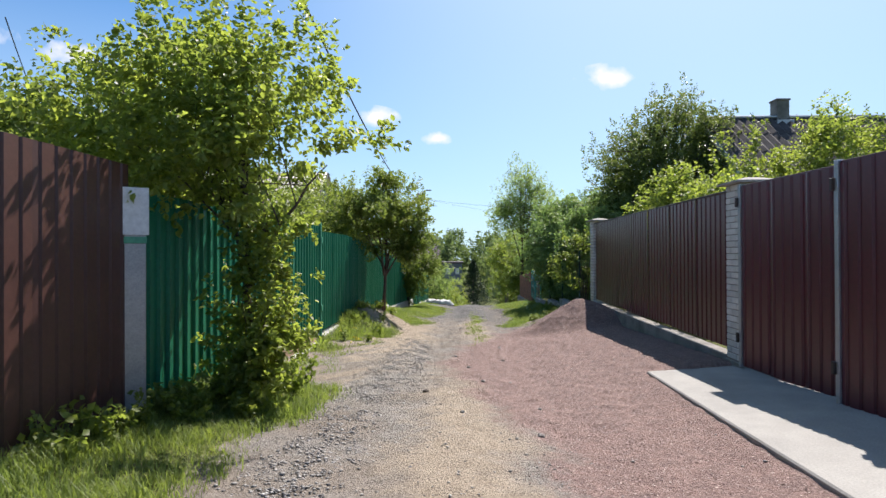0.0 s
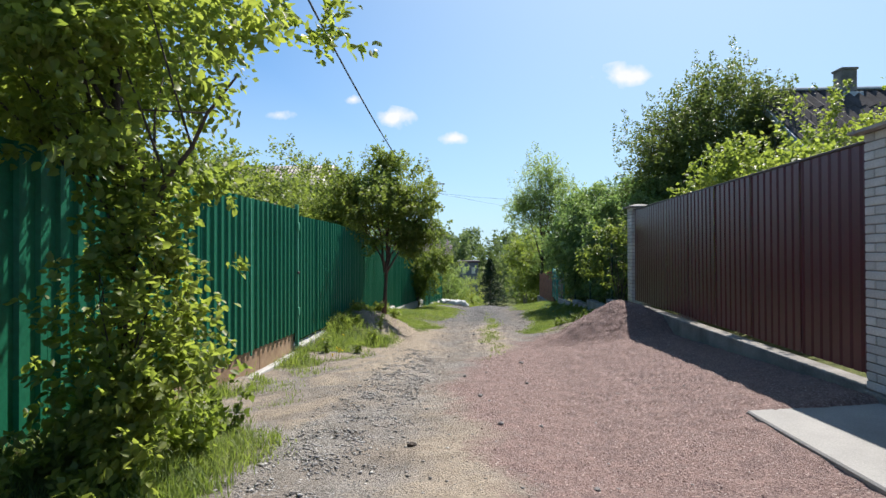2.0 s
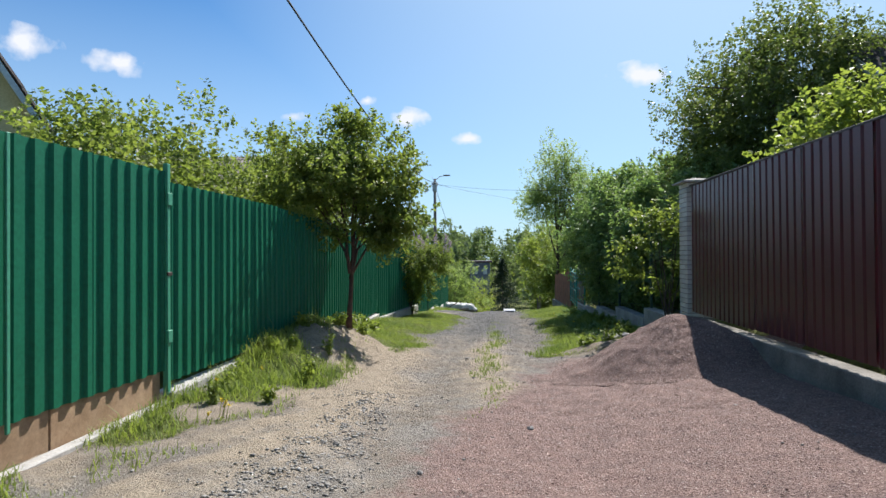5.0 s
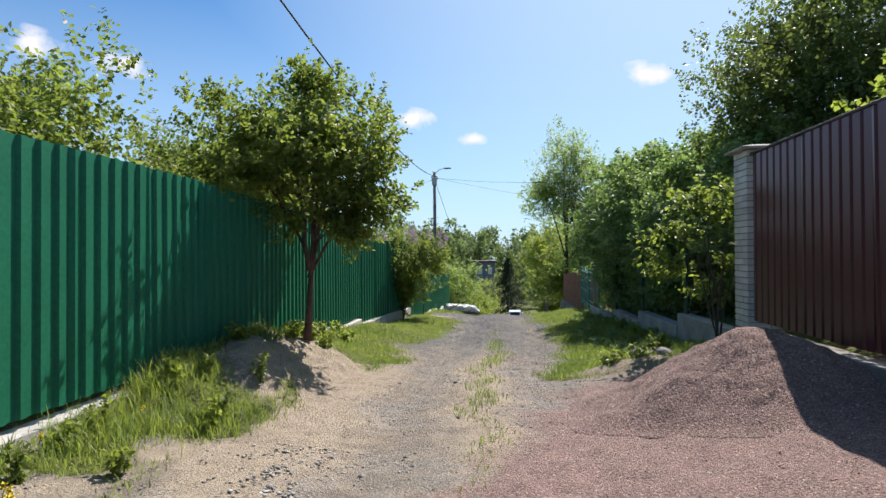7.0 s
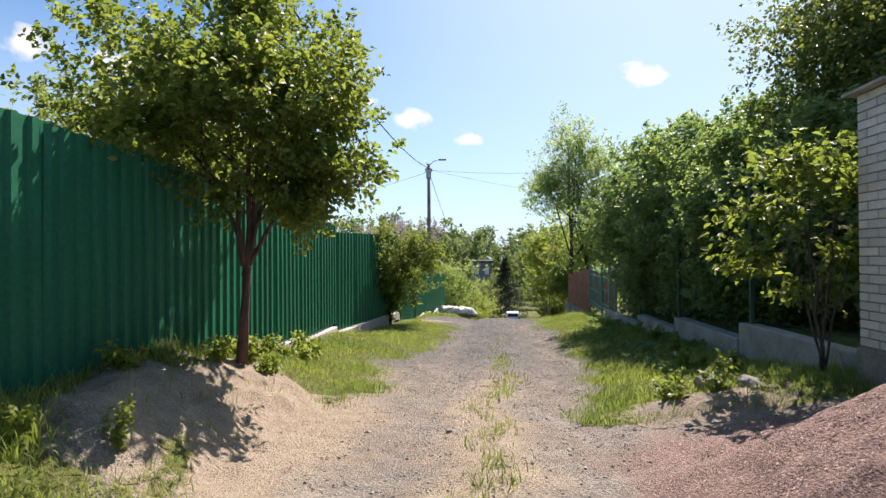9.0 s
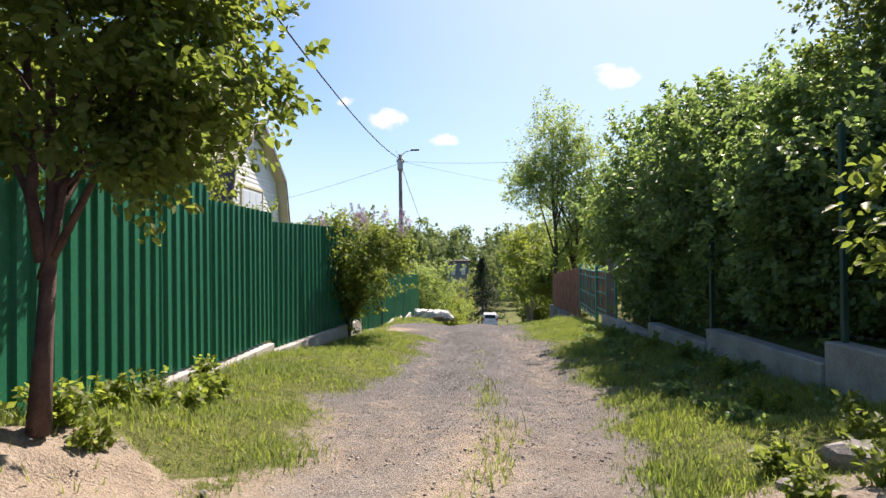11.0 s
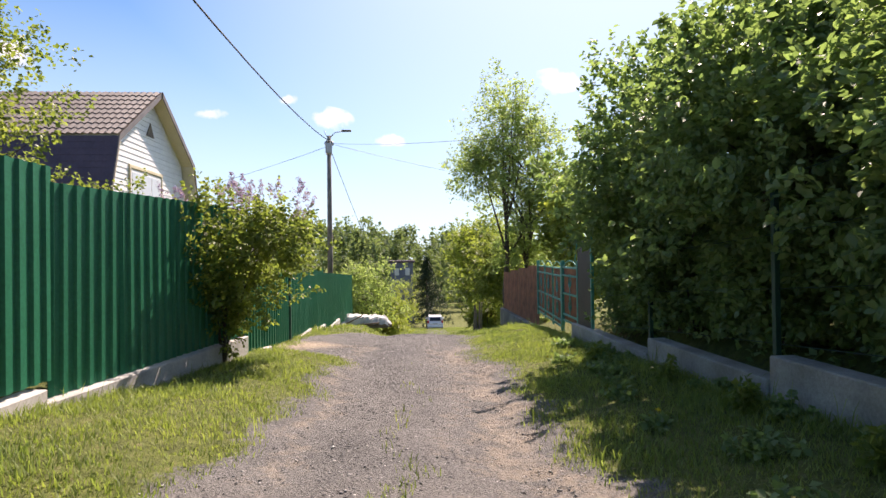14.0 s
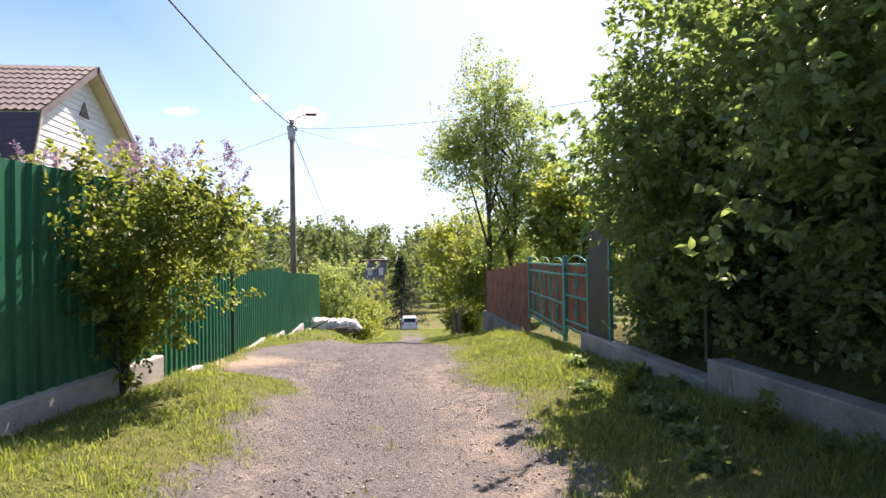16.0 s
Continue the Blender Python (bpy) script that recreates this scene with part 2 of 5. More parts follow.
def ground_material():
    """Earth in kinds that the vertex map 'zone' names: red grit (r), grass soil (g), sand (b), dark stone (alpha), else grey road metal."""
    m, n, l, b = mat("ground")
    at = n.new("ShaderNodeVertexColor")
    at.layer_name = "zone"
    sep = n.new("ShaderNodeSeparateColor")
    l.new(at.outputs[0], sep.inputs[0])
    t1, t2, t3, t4 = tex(n, l, 1.1, 8), tex(n, l, 9, 6), tex(n, l, 55, 4), tex(n, l, 170, 3)
    vor = n.new("ShaderNodeTexVoronoi")
    vor.inputs["Scale"].default_value = 62
    tc = n.new("ShaderNodeTexCoord")
    l.new(tc.outputs["Object"], vor.inputs["Vector"])
    vb = n.new("ShaderNodeRGBToBW")
    l.new(vor.outputs["Color"], vb.inputs[0])
    chips = ramp(n, [(0.15, (0.15, 0.138, 0.122)), (0.5, (0.21, 0.192, 0.17)), (0.85, (0.31, 0.288, 0.258))])
    l.new(vb.outputs[0], chips.inputs[0])
    dust = ramp(n, [(0.3, (0.165, 0.138, 0.112)), (0.7, (0.25, 0.213, 0.175))])
    l.new(t2.outputs["Fac"], dust.inputs[0])
    half = ramp(n, [(0.42, (0,) * 3), (0.58, (1,) * 3)])
    l.new(t1.outputs["Fac"], half.inputs[0])
    grey = mixc(n, l, half.outputs[0], chips.outputs[0], dust.outputs[0])
    # pale ground-down dust lying in patches
    tp = tex(n, l, 2.4, 9, 0.7)
    pale = ramp(n, [(0.5, (0,) * 3), (0.68, (0.6,) * 3)])
    l.new(tp.outputs["Fac"], pale.inputs[0])
    grey = mixc(n, l, pale.outputs[0], grey, (0.34, 0.305, 0.265))
    # the lower lane is metalled with a darker, bluer stone, paler where wheels have ground it
    dark = ramp(n, [(0.15, (0.075, 0.074, 0.074)), (0.5, (0.13, 0.127, 0.124)), (0.85, (0.215, 0.208, 0.2))])
    l.new(vb.outputs[0], dark.inputs[0])
    worn = ramp(n, [(0.35, (0.095, 0.092, 0.088)), (0.65, (0.185, 0.175, 0.163))])
    l.new(t1.outputs["Fac"], worn.inputs[0])
    lower = mixc(n, l, 0.5, dark.outputs[0], worn.outputs[0])
    grey = mixc(n, l, at.outputs[1], grey, lower)
    vor2 = n.new("ShaderNodeTexVoronoi")
    vor2.inputs["Scale"].default_value = 95
    l.new(tc.outputs["Object"], vor2.inputs["Vector"])
    vb2 = n.new("ShaderNodeRGBToBW")
    l.new(vor2.outputs["Color"], vb2.inputs[0])
    redc = ramp(n, [(0.1, (0.155, 0.104, 0.095)), (0.5, (0.25, 0.175, 0.158)), (0.86, (0.33, 0.247, 0.222)), (0.97, (0.58, 0.52, 0.47))])
    l.new(vb2.outputs[0], redc.inputs[0])
    rv = ramp(n, [(0.3, (0.8, 0.8, 0.8)), (0.7, (1.1, 1.05, 1.0))])
    l.new(t2.outputs["Fac"], rv.inputs[0])
    red = mixc(n, l, 1.0, redc.outputs[0], rv.outputs[0], "MULTIPLY")
    sandc = ramp(n, [(0.3, (0.285, 0.232, 0.172)), (0.7, (0.385, 0.322, 0.245))])
    l.new(t2.outputs["Fac"], sandc.inputs[0])
    soil = ramp(n, [(0.3, (0.07, 0.08, 0.025)), (0.55, (0.12, 0.14, 0.035)), (0.8, (0.2, 0.17, 0.09))])
    l.new(t2.outputs["Fac"], soil.inputs[0])

    tb = tex(n, l, 5.0, 9, 0.72)

    def edge(ch, lo=0.42, hi=0.58, amount=1.3):
        """The zone's edge, broken up by noise."""
        add = n.new("ShaderNodeMath")
        add.operation = "MULTIPLY_ADD"
        add.inputs[1].default_value = amount
        l.new(tb.outputs["Fac"], add.inputs[0])
        s = n.new("ShaderNodeMath")
        s.operation = "SUBTRACT"
        l.new(sep.outputs[ch], s.inputs[0])
        s.inputs[1].default_value = amount / 2
        l.new(s.outputs[0], add.inputs[2])
        r = ramp(n, [(lo, (0,) * 3), (hi, (1,) * 3)])
        l.new(add.outputs[0], r.inputs[0])
        return r.outputs[0]

    c = mixc(n, l, edge(2, 0.25, 0.75), grey, sandc.outputs[0])
    c = mixc(n, l, edge(0, 0.32, 0.68), c, red)
    c = mixc(n, l, edge(1), c, soil.outputs[0])
    fine = ramp(n, [(0.32, (0.5,) * 3), (0.5, (0.98,) * 3), (0.68, (1.3,) * 3)])
    both = n.new("ShaderNodeMath")
    both.operation = "MULTIPLY_ADD"
    both.inputs[1].default_value = 0.5
    l.new(t4.outputs["Fac"], both.inputs[0])
    half3 = n.new("ShaderNodeMath")
    half3.operation = "MULTIPLY"
    half3.inputs[1].default_value = 0.5
    l.new(t3.outputs["Fac"], half3.inputs[0])
    l.new(half3.outputs[0], both.inputs[2])
    l.new(both.outputs[0], fine.inputs[0])
    c = mixc(n, l, 1.0, c, fine.outputs[0], "MULTIPLY")
    l.new(c, b.inputs["Base Color"])
    b.inputs["Roughness"].default_value = 0.95
    b.inputs["Specular IOR Level"].default_value = 0.25
    h = n.new("ShaderNodeMath")
    h.operation = "MULTIPLY_ADD"
    h.inputs[1].default_value = 0.6
    l.new(vb.outputs[0], h.inputs[0])
    l.new(t3.outputs["Fac"], h.inputs[2])
    bump(n, l, b, h.outputs[0], 1.0, 0.03)
    return m


M_GROUND = ground_material()


# ---- builders ----
def mesh_of(name, verts, faces, material, smooth=False):
    me = bpy.data.meshes.new(name)
    me.from_pydata([tuple(v) for v in verts], [], faces)
    me.materials.append(material)
    if smooth:
        me.polygons.foreach_set("use_smooth", [True] * len(me.polygons))
    me.update()
    return me


def put(name, me, parent=None, m=None, label="", category="", group="", kind=""):
    ob = new(name, me)
    if parent:
        ob.parent = parent
    if m:
        ob.matrix_basis = m
    return tagged(ob, label, category, group, kind)


def part(name, bm, material, parent=None, label="", smooth=False):
    me = bpy.data.meshes.new(name)
    bm.to_mesh(me)
    bm.free()
    me.materials.append(material)
    if smooth:
        me.polygons.foreach_set("use_smooth", [True] * len(me.polygons))
    return put(name, me, parent, None, label)


def thing(name, x, y, z, rz=0, label="", category="", group="", kind=""):
    ob = new(name)
    ob.matrix_basis = pose(x, y, z, 0, 0, rz)
    ob.empty_display_size = 0.2
    return tagged(ob, label, category, group, kind)


def box(bm, x0, y0, z0, x1, y1, z1, bevel=0.0):
    vs = bmesh.ops.create_cube(bm, size=1)["verts"]
    for v in vs:
        v.co = Vector((x0 + (v.co.x + 0.5) * (x1 - x0), y0 + (v.co.y + 0.5) * (y1 - y0), z0 + (v.co.z + 0.5) * (z1 - z0)))
    if bevel:
        es = list({e for v in vs for e in v.link_edges})
        bmesh.ops.bevel(bm, geom=es, offset=bevel, segments=1, affect="EDGES", profile=0.5)
    return bm


def boxed(x0, y0, z0, x1, y1, z1, bevel=0.0):
    return box(bmesh.new(), x0, y0, z0, x1, y1, z1, bevel)


def tube(path, radii, sides=6):
    """Vertices and faces of a tube along points."""
    verts, faces = [], []
    path = [Vector(p) for p in path]
    for i, p in enumerate(path):
        d = (path[min(i + 1, len(path) - 1)] - path[max(i - 1, 0)]).normalized()
        a = d.orthogonal().normalized() if abs(d.z) > 0.9 else d.cross(Vector((0, 0, 1))).normalized()
        c = d.cross(a)
        for k in range(sides):
            w = 2 * math.pi * k / sides
            verts.append(p + (a * math.cos(w) + c * math.sin(w)) * radii[i])
    for i in range(len(path) - 1):
        for k in range(sides):
            k2 = (k + 1) % sides
            faces.append((i * sides + k, i * sides + k2, (i + 1) * sides + k2, (i + 1) * sides + k))
    faces.append(tuple(range(sides))[::-1])
    faces.append(tuple((len(path) - 1) * sides + k for k in range(sides)))
    return verts, faces


def tubes(name, runs, material, sides=6):
    verts, faces = [], []
    for path, radii in runs:
        if not hasattr(radii, "__len__"):
            radii = [radii] * len(path)
        v, f = tube(path, radii, sides)
        o = len(verts)
        verts += v
        faces += [tuple(i + o for i in q) for q in f]
    return mesh_of(name, verts, faces, material, True)


# ---- the lie of the land ----
FALL_Y = [-60, -20, 0, 7.8, 14.2, 17.8, 24, 28, 30.5, 36, 45, 60, 72, 90, 130, 300, 900]
FALL_Z = [1.5, 0.8, 0, -0.39, -0.70, -0.89, -1.17, -1.37, -1.57, -2.43, -3.85, -5.85, -6.95, -8.8, -9.8, -10, -10]


def fall(y):
    """Height of the lane along its run."""
    y = np.asarray(y, float)
    s = np.zeros_like(y)
    for d in (-1.2, -0.6, 0, 0.6, 1.2):
        s = s + np.interp(y + d, FALL_Y, FALL_Z)
    return s / 5


def left_x(y):
    """The line of the fences on one side of the lane."""
    return np.where(np.asarray(y) < 24.9, -2.62 + 0.0174 * (np.asarray(y) - 4.7), -1.72)


def right_x(y):
    return 3.41 + 0.036 * (np.asarray(y) - 7.07)


def bell(v, c, w):
    return np.exp(-((v - c) / w) ** 2)


def verge_left(y):
    return np.interp(y, [-3, 3.4, 4.9, 6.0, 6.6, 7.4, 9.6, 10.6, 12.7, 13.2, 14.5, 15.2, 16.2, 18.2, 19.4, 23.2, 25.2, 25.8, 29.5, 31, 33, 40, 60],
                     [-1.5, -1.55, -1.6, -1.35, -1.45, -2.0, -2.3, -1.75, -1.3, -1.8, -1.9, -1.15, -0.75, -0.95, -0.55, -0.35, -0.1, -1.5, -1.5, -0.9, -0.4, 0.4, 2.6])


def verge_right(y):
    return np.interp(y, [12, 14.4, 15.0, 18.1, 20, 22.7, 25, 26.2, 30, 34, 40, 60], [6, 6, 1.6, 2.05, 2.25, 2.3, 2.1, 2.15, 2.3, 2.5, 2.7, 4.4])


def red_left(y):
    return np.interp(y, [-3, 3.5, 4.4, 5.8, 7.2, 9.6, 11.3, 13.6, 15], [0.6, 0.7, 0.68, 0.36, -0.06, 0.05, 0.45, 1.3, 1.65])


def land(x, y):
    """Height of the ground."""
    x, y = np.asarray(x, float), np.asarray(y, float)
    z = fall(y)
    z = z + 0.03 * np.sin(x * 1.7 + 0.4 * y) * bell(y, 15, 16)
    near = (y < 60)
    left, right = verge_left(y), verge_right(y)
    # wheel tracks
    mid = np.interp(y, [0, 8, 14, 20, 30, 60], [0.0, 0.4, 0.6, 0.9, 1.0, 3.2])
    z = z - 0.045 * (bell(x, mid - 0.75, 0.3) + bell(x, mid + 0.75, 0.3)) * near
    # verges
    z = z + 0.10 * np.clip((left - x) / 0.8, 0, 1) * near + 0.16 * np.clip((x - right) / 1.3, 0, 1) * near * np.clip((y - 14.4) / 2.4, 0, 1)
    z = z + 0.42 * np.clip((0.1 - x) / 0.9, 0, 1) * bell(y, 40, 7)
    rise = np.interp(y, [-3, 3, 7, 10, 12, 15], [0.1, 0.14, 0.2, 0.25, 0.28, 0.3])
    z = z + rise * np.clip((x - 1.9) / 1.4, 0, 1) * np.clip((17.2 - y) / 2.0, 0, 1) - 0.05 * (x > 2.55) * (y < 6.9)
    z = z + 0.14 * np.clip((left - x) / 1.5, 0, 1) * np.clip((y - 16.5) / 1.5, 0, 1) * np.clip((22.5 - y) / 2.0, 0, 1)
    # dug bank round the roadside tree
    bank = np.clip((-1.15 - x) / 0.75, 0, 1) * np.clip((y - 12.2) / 1.2, 0, 1) * np.clip((17.8 - y) / 2.4, 0, 1)
    z = z + 0.45 * bank * (0.92 + 0.12 * np.sin(y * 2.3 + x * 3))
    # gardens behind the fences lie level
    back_l = np.clip((left_x(y) - 0.25 - x) / 0.4, 0, 1)
    back_r = np.clip((x - right_x(y) - 0.25) / 0.4, 0, 1) * (y < 40)
    z = z + back_r * (np.interp(y, [0, 7, 15, 26, 40], [-0.1, -0.1, -0.15, -0.75, -2.4]) - z) * (y > -3)
    z = z + back_l * near * 0.25
    return z


def zones(x, y):
    """Red grit, grass and sand, each 0 to 1."""
    x, y = np.asarray(x, float), np.asarray(y, float)
    soft = 0.45
    x = x + 0.16 * np.sin(y * 1.9 + 0.7) * np.sin(y * 0.63 + x) + 0.08 * np.sin(y * 5.3 + x * 2.1) * (y < 45)
    red = np.clip((x - red_left(y)) / soft * 0.5 + 0.5, 0, 1) * np.clip((15.0 - y) / 0.8, 0, 1) * (x < right_x(y) + 0.3)
    gl = np.clip((verge_left(y) - x) / soft * 0.5 + 0.5, 0, 1)
    gr = np.clip((x - verge_right(y)) / soft * 0.5 + 0.5, 0, 1) * (y > 14.3)
    mid = 0.47 * bell(x, np.interp(y, [8, 14, 20, 30], [0.4, 0.62, 0.85, 1.0]), 0.22) * np.interp(y, [9, 11, 13, 18, 20, 31, 33, 60], [0, 0.5, 0.85, 0.75, 0.45, 0.3, 0.3, 0.6])
    gr = np.maximum(gr, (x > right_x(y) + 0.3) * 1.0)
    patch = 0.4 * bell(x, -1.9, 0.5) * np.clip((y - 6.5) / 1, 0, 1) * np.clip((12.5 - y) / 1, 0, 1)
    grass = np.clip(np.maximum.reduce([gl, gr, mid, patch]), 0, 1)
    grass = np.where(y > 62, np.where(abs(x - 3.5 - 0.03 * (y - 60)) < 0.9, 0.45, 1.0), grass)
    bare = np.clip(2.2 * np.sin(x * 5.1 + 1.3 * np.sin(y * 2.1)) * np.sin(y * 4.1 + 1.7 * np.sin(x * 2.3)) + 0.35, 0, 1) * (x < 0) * (x > -2.9) * np.clip((y - 6.3) / 0.8, 0, 1) * np.clip((12.2 - y) / 0.8, 0, 1)
    grass = grass * (1 - 0.8 * bare)
    bank = bell(x, -1.7, 0.6) * np.clip((y - 13.0) / 0.6, 0, 1) * np.clip((16.3 - y) / 0.6, 0, 1)
    grass = np.clip(grass - 1.2 * bank, 0, 1) + 0.2 * bank + 0.6 * bell(x, -1.25, 0.14) * bell(y, 13.4, 0.6)
    sand = np.clip(bell(x, -0.9, 0.5) * np.interp(y, [6, 8, 11, 14, 17, 20, 24], [0.1, 0.35, 0.75, 0.8, 0.5, 0.2, 0.0])
                   + bell(x, 0.15, 0.55) * np.interp(y, [-3, 2, 5, 8, 10], [0.6, 0.8, 0.8, 0.6, 0.1])
                   + 0.7 * bell(x, 0.62, 0.35) * np.interp(y, [10, 12, 16, 19], [0, 0.9, 0.9, 0])
                   + 0.8 * bank + 0.5 * bare * (x < -1.1) + 0.16 * np.interp(y, [9, 12, 16, 19], [0, 1, 1, 0]) * (x > -1.6) * (x < 3.2) + 0.5 * bell(x, 1.8, 0.3) * np.interp(y, [17, 19, 26, 28], [0, 0.9, 0.9, 0])
                   + 0.24 * (bell(x, -0.02, 0.2) + bell(x, 1.3, 0.25)) * np.interp(y, [16, 18, 27, 29], [0, 1, 1, 0])
                   + bell(x, -1.3, 0.8) * bell(y, 27.2, 0.9), 0, 1)
    return red, grass, sand


def steps(*runs):
    out = []
    for a, b_, d in runs:
        out += list(np.arange(a, b_, d))
    return np.array(out)


GX = steps((-500, -60, 40), (-60, -12, 4), (-12, -3.4, 0.6), (-3.4, 5.0, 0.07), (5.0, 12, 0.6), (12, 60, 4), (60, 541, 40))
GY = steps((-60, -3, 4), (-3, 1, 0.25), (1, 30, 0.07), (30, 46, 0.2), (46, 80, 1), (80, 200, 8), (200, 941, 60))
XX, YY = np.meshgrid(GX, GY)
ZZ = land(XX, YY)
rng = np.random.default_rng(3)
ROUGH = rng.normal(0, 1, ZZ.shape)
ROUGH = (ROUGH + np.roll(ROUGH, 1, 0) + np.roll(ROUGH, 1, 1) + np.roll(ROUGH, (1, 1), (0, 1))) / 2
DENSE = (XX > -3.4) & (XX < 5) & (YY > 1) & (YY < 30)
LUMPS = bell(XX, -1.7, 0.6) * np.clip((YY - 11.8) / 0.8, 0, 1) * np.clip((16.2 - YY) / 0.8, 0, 1)
ZZ = ZZ + (0.006 + 0.02 * LUMPS) * ROUGH * DENSE + 0.025 * LUMPS * np.sin(XX * 9 + 2 * np.sin(YY * 4)) * np.sin(YY * 7 + 1.5 * np.sin(XX * 6))
nx, ny = len(GX), len(GY)
idx = np.arange(nx * ny).reshape(ny, nx)
quads = np.stack([idx[:-1, :-1], idx[:-1, 1:], idx[1:, 1:], idx[1:, :-1]], -1).reshape(-1, 4)
me = bpy.data.meshes.new("ground")
me.vertices.add(nx * ny)
me.vertices.foreach_set("co", np.stack([XX, YY, ZZ], -1).astype(np.float32).ravel())
me.loops.add(quads.size)
me.loops.foreach_set("vertex_index", quads.ravel().astype(np.int32))
me.polygons.add(len(quads))
me.polygons.foreach_set("loop_start", (np.arange(len(quads)) * 4).astype(np.int32))
me.polygons.foreach_set("use_smooth", np.ones(len(quads), bool))
me.update(calc_edges=True)
me.validate()
zr, zg, zb = zones(XX, YY)
layer = me.color_attributes.new("zone", "FLOAT_COLOR", "POINT")
layer.data.foreach_set("color", np.stack([zr, zg, zb, np.clip((YY - 15.5) / 4, 0, 1)], -1).astype(np.float32).ravel())
me.materials.append(M_GROUND)
put("ground", me, label="sloping gravel lane with red grit, sand and grass verges", category="ground", kind="structure")


# ---- fences ----
def corrugated(length, z0a, z1a, z0b, z1b, pitch, crest, slope, depth, first=0.0):
    """A profiled steel sheet along local x from 0, its face to local -y: bottom and top at both ends, with its own thickness."""
    pts, x = [(0.0, 0.0)], 0.0
    u = -first
    while u < length:
        for dx, d in ((0, 0), (slope, -depth), (slope + crest, -depth), (2 * slope + crest, 0)):
            if 0 < u + dx < length:
                pts.append((u + dx, d))
        u += pitch
    pts.append((length, pts[-1][1]))
    verts, faces = [], []
    for x, d in pts:
        f = x / length
        lo, hi = z0a + (z0b - z0a) * f, z1a + (z1b - z1a) * f
        verts += [(x, d, lo), (x, d, hi), (x, d + 0.002, lo), (x, d + 0.002, hi)]
    for i in range(len(pts) - 1):
        a, c = 4 * i, 4 * i + 4
        faces += [(a, c, c + 1, a + 1), (a + 2, a + 3, c + 3, c + 2), (a + 1, c + 1, c + 3, a + 3), (a, a + 2, c + 2, c)]
    return verts, faces


def sheet_fence(name, p0, p1, bot0, bot1, top0, top1, material, label, pitch=0.17, crest=0.055, slope=0.016, depth=0.026, sheet=1.02, group=""):
    """A run of profiled sheets from p0 to p1 (plan), each sheet a part of its own, with two rails behind."""
    a, c = Vector(p0), Vector(p1)
    length = (c - a).length
    root = thing(name, a.x, a.y, 0, math.degrees(math.atan2(c.y - a.y, c.x - a.x)), label, "fence", group)
    count = max(1, round(length / sheet))
    for i in range(count):
        s0, s1 = length * i / count, length * (i + 1) / count
        f0, f1 = i / count, (i + 1) / count
        z = [bot0 + (bot1 - bot0) * f for f in (f0, f1)] + [top0 + (top1 - top0) * f for f in (f0, f1)]
        jz = random.uniform(-0.006, 0.006)
        v, f = corrugated(s1 - s0 + 0.05, z[0] + jz, z[2] + jz, z[1] + jz, z[3] + jz, pitch, crest, slope, depth, 0.03)
        ob = put("sheet", mesh_of("sheet", v, f, material), root, pose(s0, -0.0025 * (i % 2), 0, random.uniform(-0.25, 0.25), 0, random.uniform(-0.15, 0.15)))
    for k in (0.18, 0.8):
        part("rail", boxed(0, 0.012, 0, length, 0.052, 0.04), M_DARKGREEN, root).matrix_basis = pose(0, 0, bot0 + (top0 - bot0) * k, 0, -math.degrees(math.atan2(top1 - top0, length)))
    return root


def fence_post(name, x, y, z0, z1, w, d, material, label, rz=0, cap=True):
    ob = part(name, boxed(-w / 2, -d / 2, z0, w / 2, d / 2, z1, 0.004), material)
    ob.matrix_basis = pose(x, y, 0, 0, 0, rz)
    return tagged(ob, label, "post")


def lx(y):
    return float(left_x(y))


def rx(y):
    return float(right_x(y))


def gz(x, y):
    return float(land(x, y))


def left_run(y0, y1, bot, top, label, bot1=None, top1=None, x0=None, x1=None, material=None, **k):
    """A run of sheets on one side of the lane, facing it."""
    return sheet_fence("sheet_fence", (lx(y0) if x0 is None else x0, y0), (lx(y1) if x1 is None else x1, y1), bot, bot if bot1 is None else bot1,
                       top, top if top1 is None else top1, material or M_GREEN, label, **k)


G_LABEL = "dark green profiled steel sheet fence on a concrete strip"
left_run(4.74, 10.88, -0.10, 1.73, "dark green profiled steel fence above tan boards", bot1=-0.16, group="green fence runs")
left_run(10.95, 13.8, -0.29, 1.63, G_LABEL, group="green fence runs")
left_run(13.8, 16.8, -0.45, 1.61, G_LABEL, top1=1.53, group="green fence runs")
left_run(16.8, 18.93, -0.55, 1.46, G_LABEL, top1=1.43, group="green fence runs")
left_run(18.93, 21.06, -0.64, 1.27, G_LABEL, group="green fence runs")
left_run(21.06, 24.9, -0.79, 1.14, G_LABEL, top1=1.2, group="green fence runs")
left_run(25.0, 28.0, -1.22, 0.12, "low green profiled steel gate fence", x0=-1.72, x1=-1.62, bot1=-1.3, top1=0.1, group="low green fence runs")
left_run(28.06, 33.2, -1.3, 0.06, "low green profiled steel fence on stepped concrete", x0=-1.62, x1=-1.64, bot1=-1.62, top1=0.06, group="low green fence runs")
left_run(33.2, 42.8, -1.75, -0.06, "low green profiled steel fence on stepped concrete", x0=-1.64, x1=-1.66, bot1=-2.5, top1=-0.45, group="low green fence runs")
left_run(-6, 4.62, -0.1, 1.94, "dark brown profiled steel sheet fence", bot1=-0.1, top1=1.94, x0=-2.78, x1=-2.66, material=M_BROWN, pitch=0.15, crest=0.115, slope=0.012, depth=0.014)
wp = fence_post("fence_post", -2.6, 4.68, -0.25, 1.74, 0.16, 0.06, M_GALV, "grey galvanised sheet metal post between two fences", 35, True)
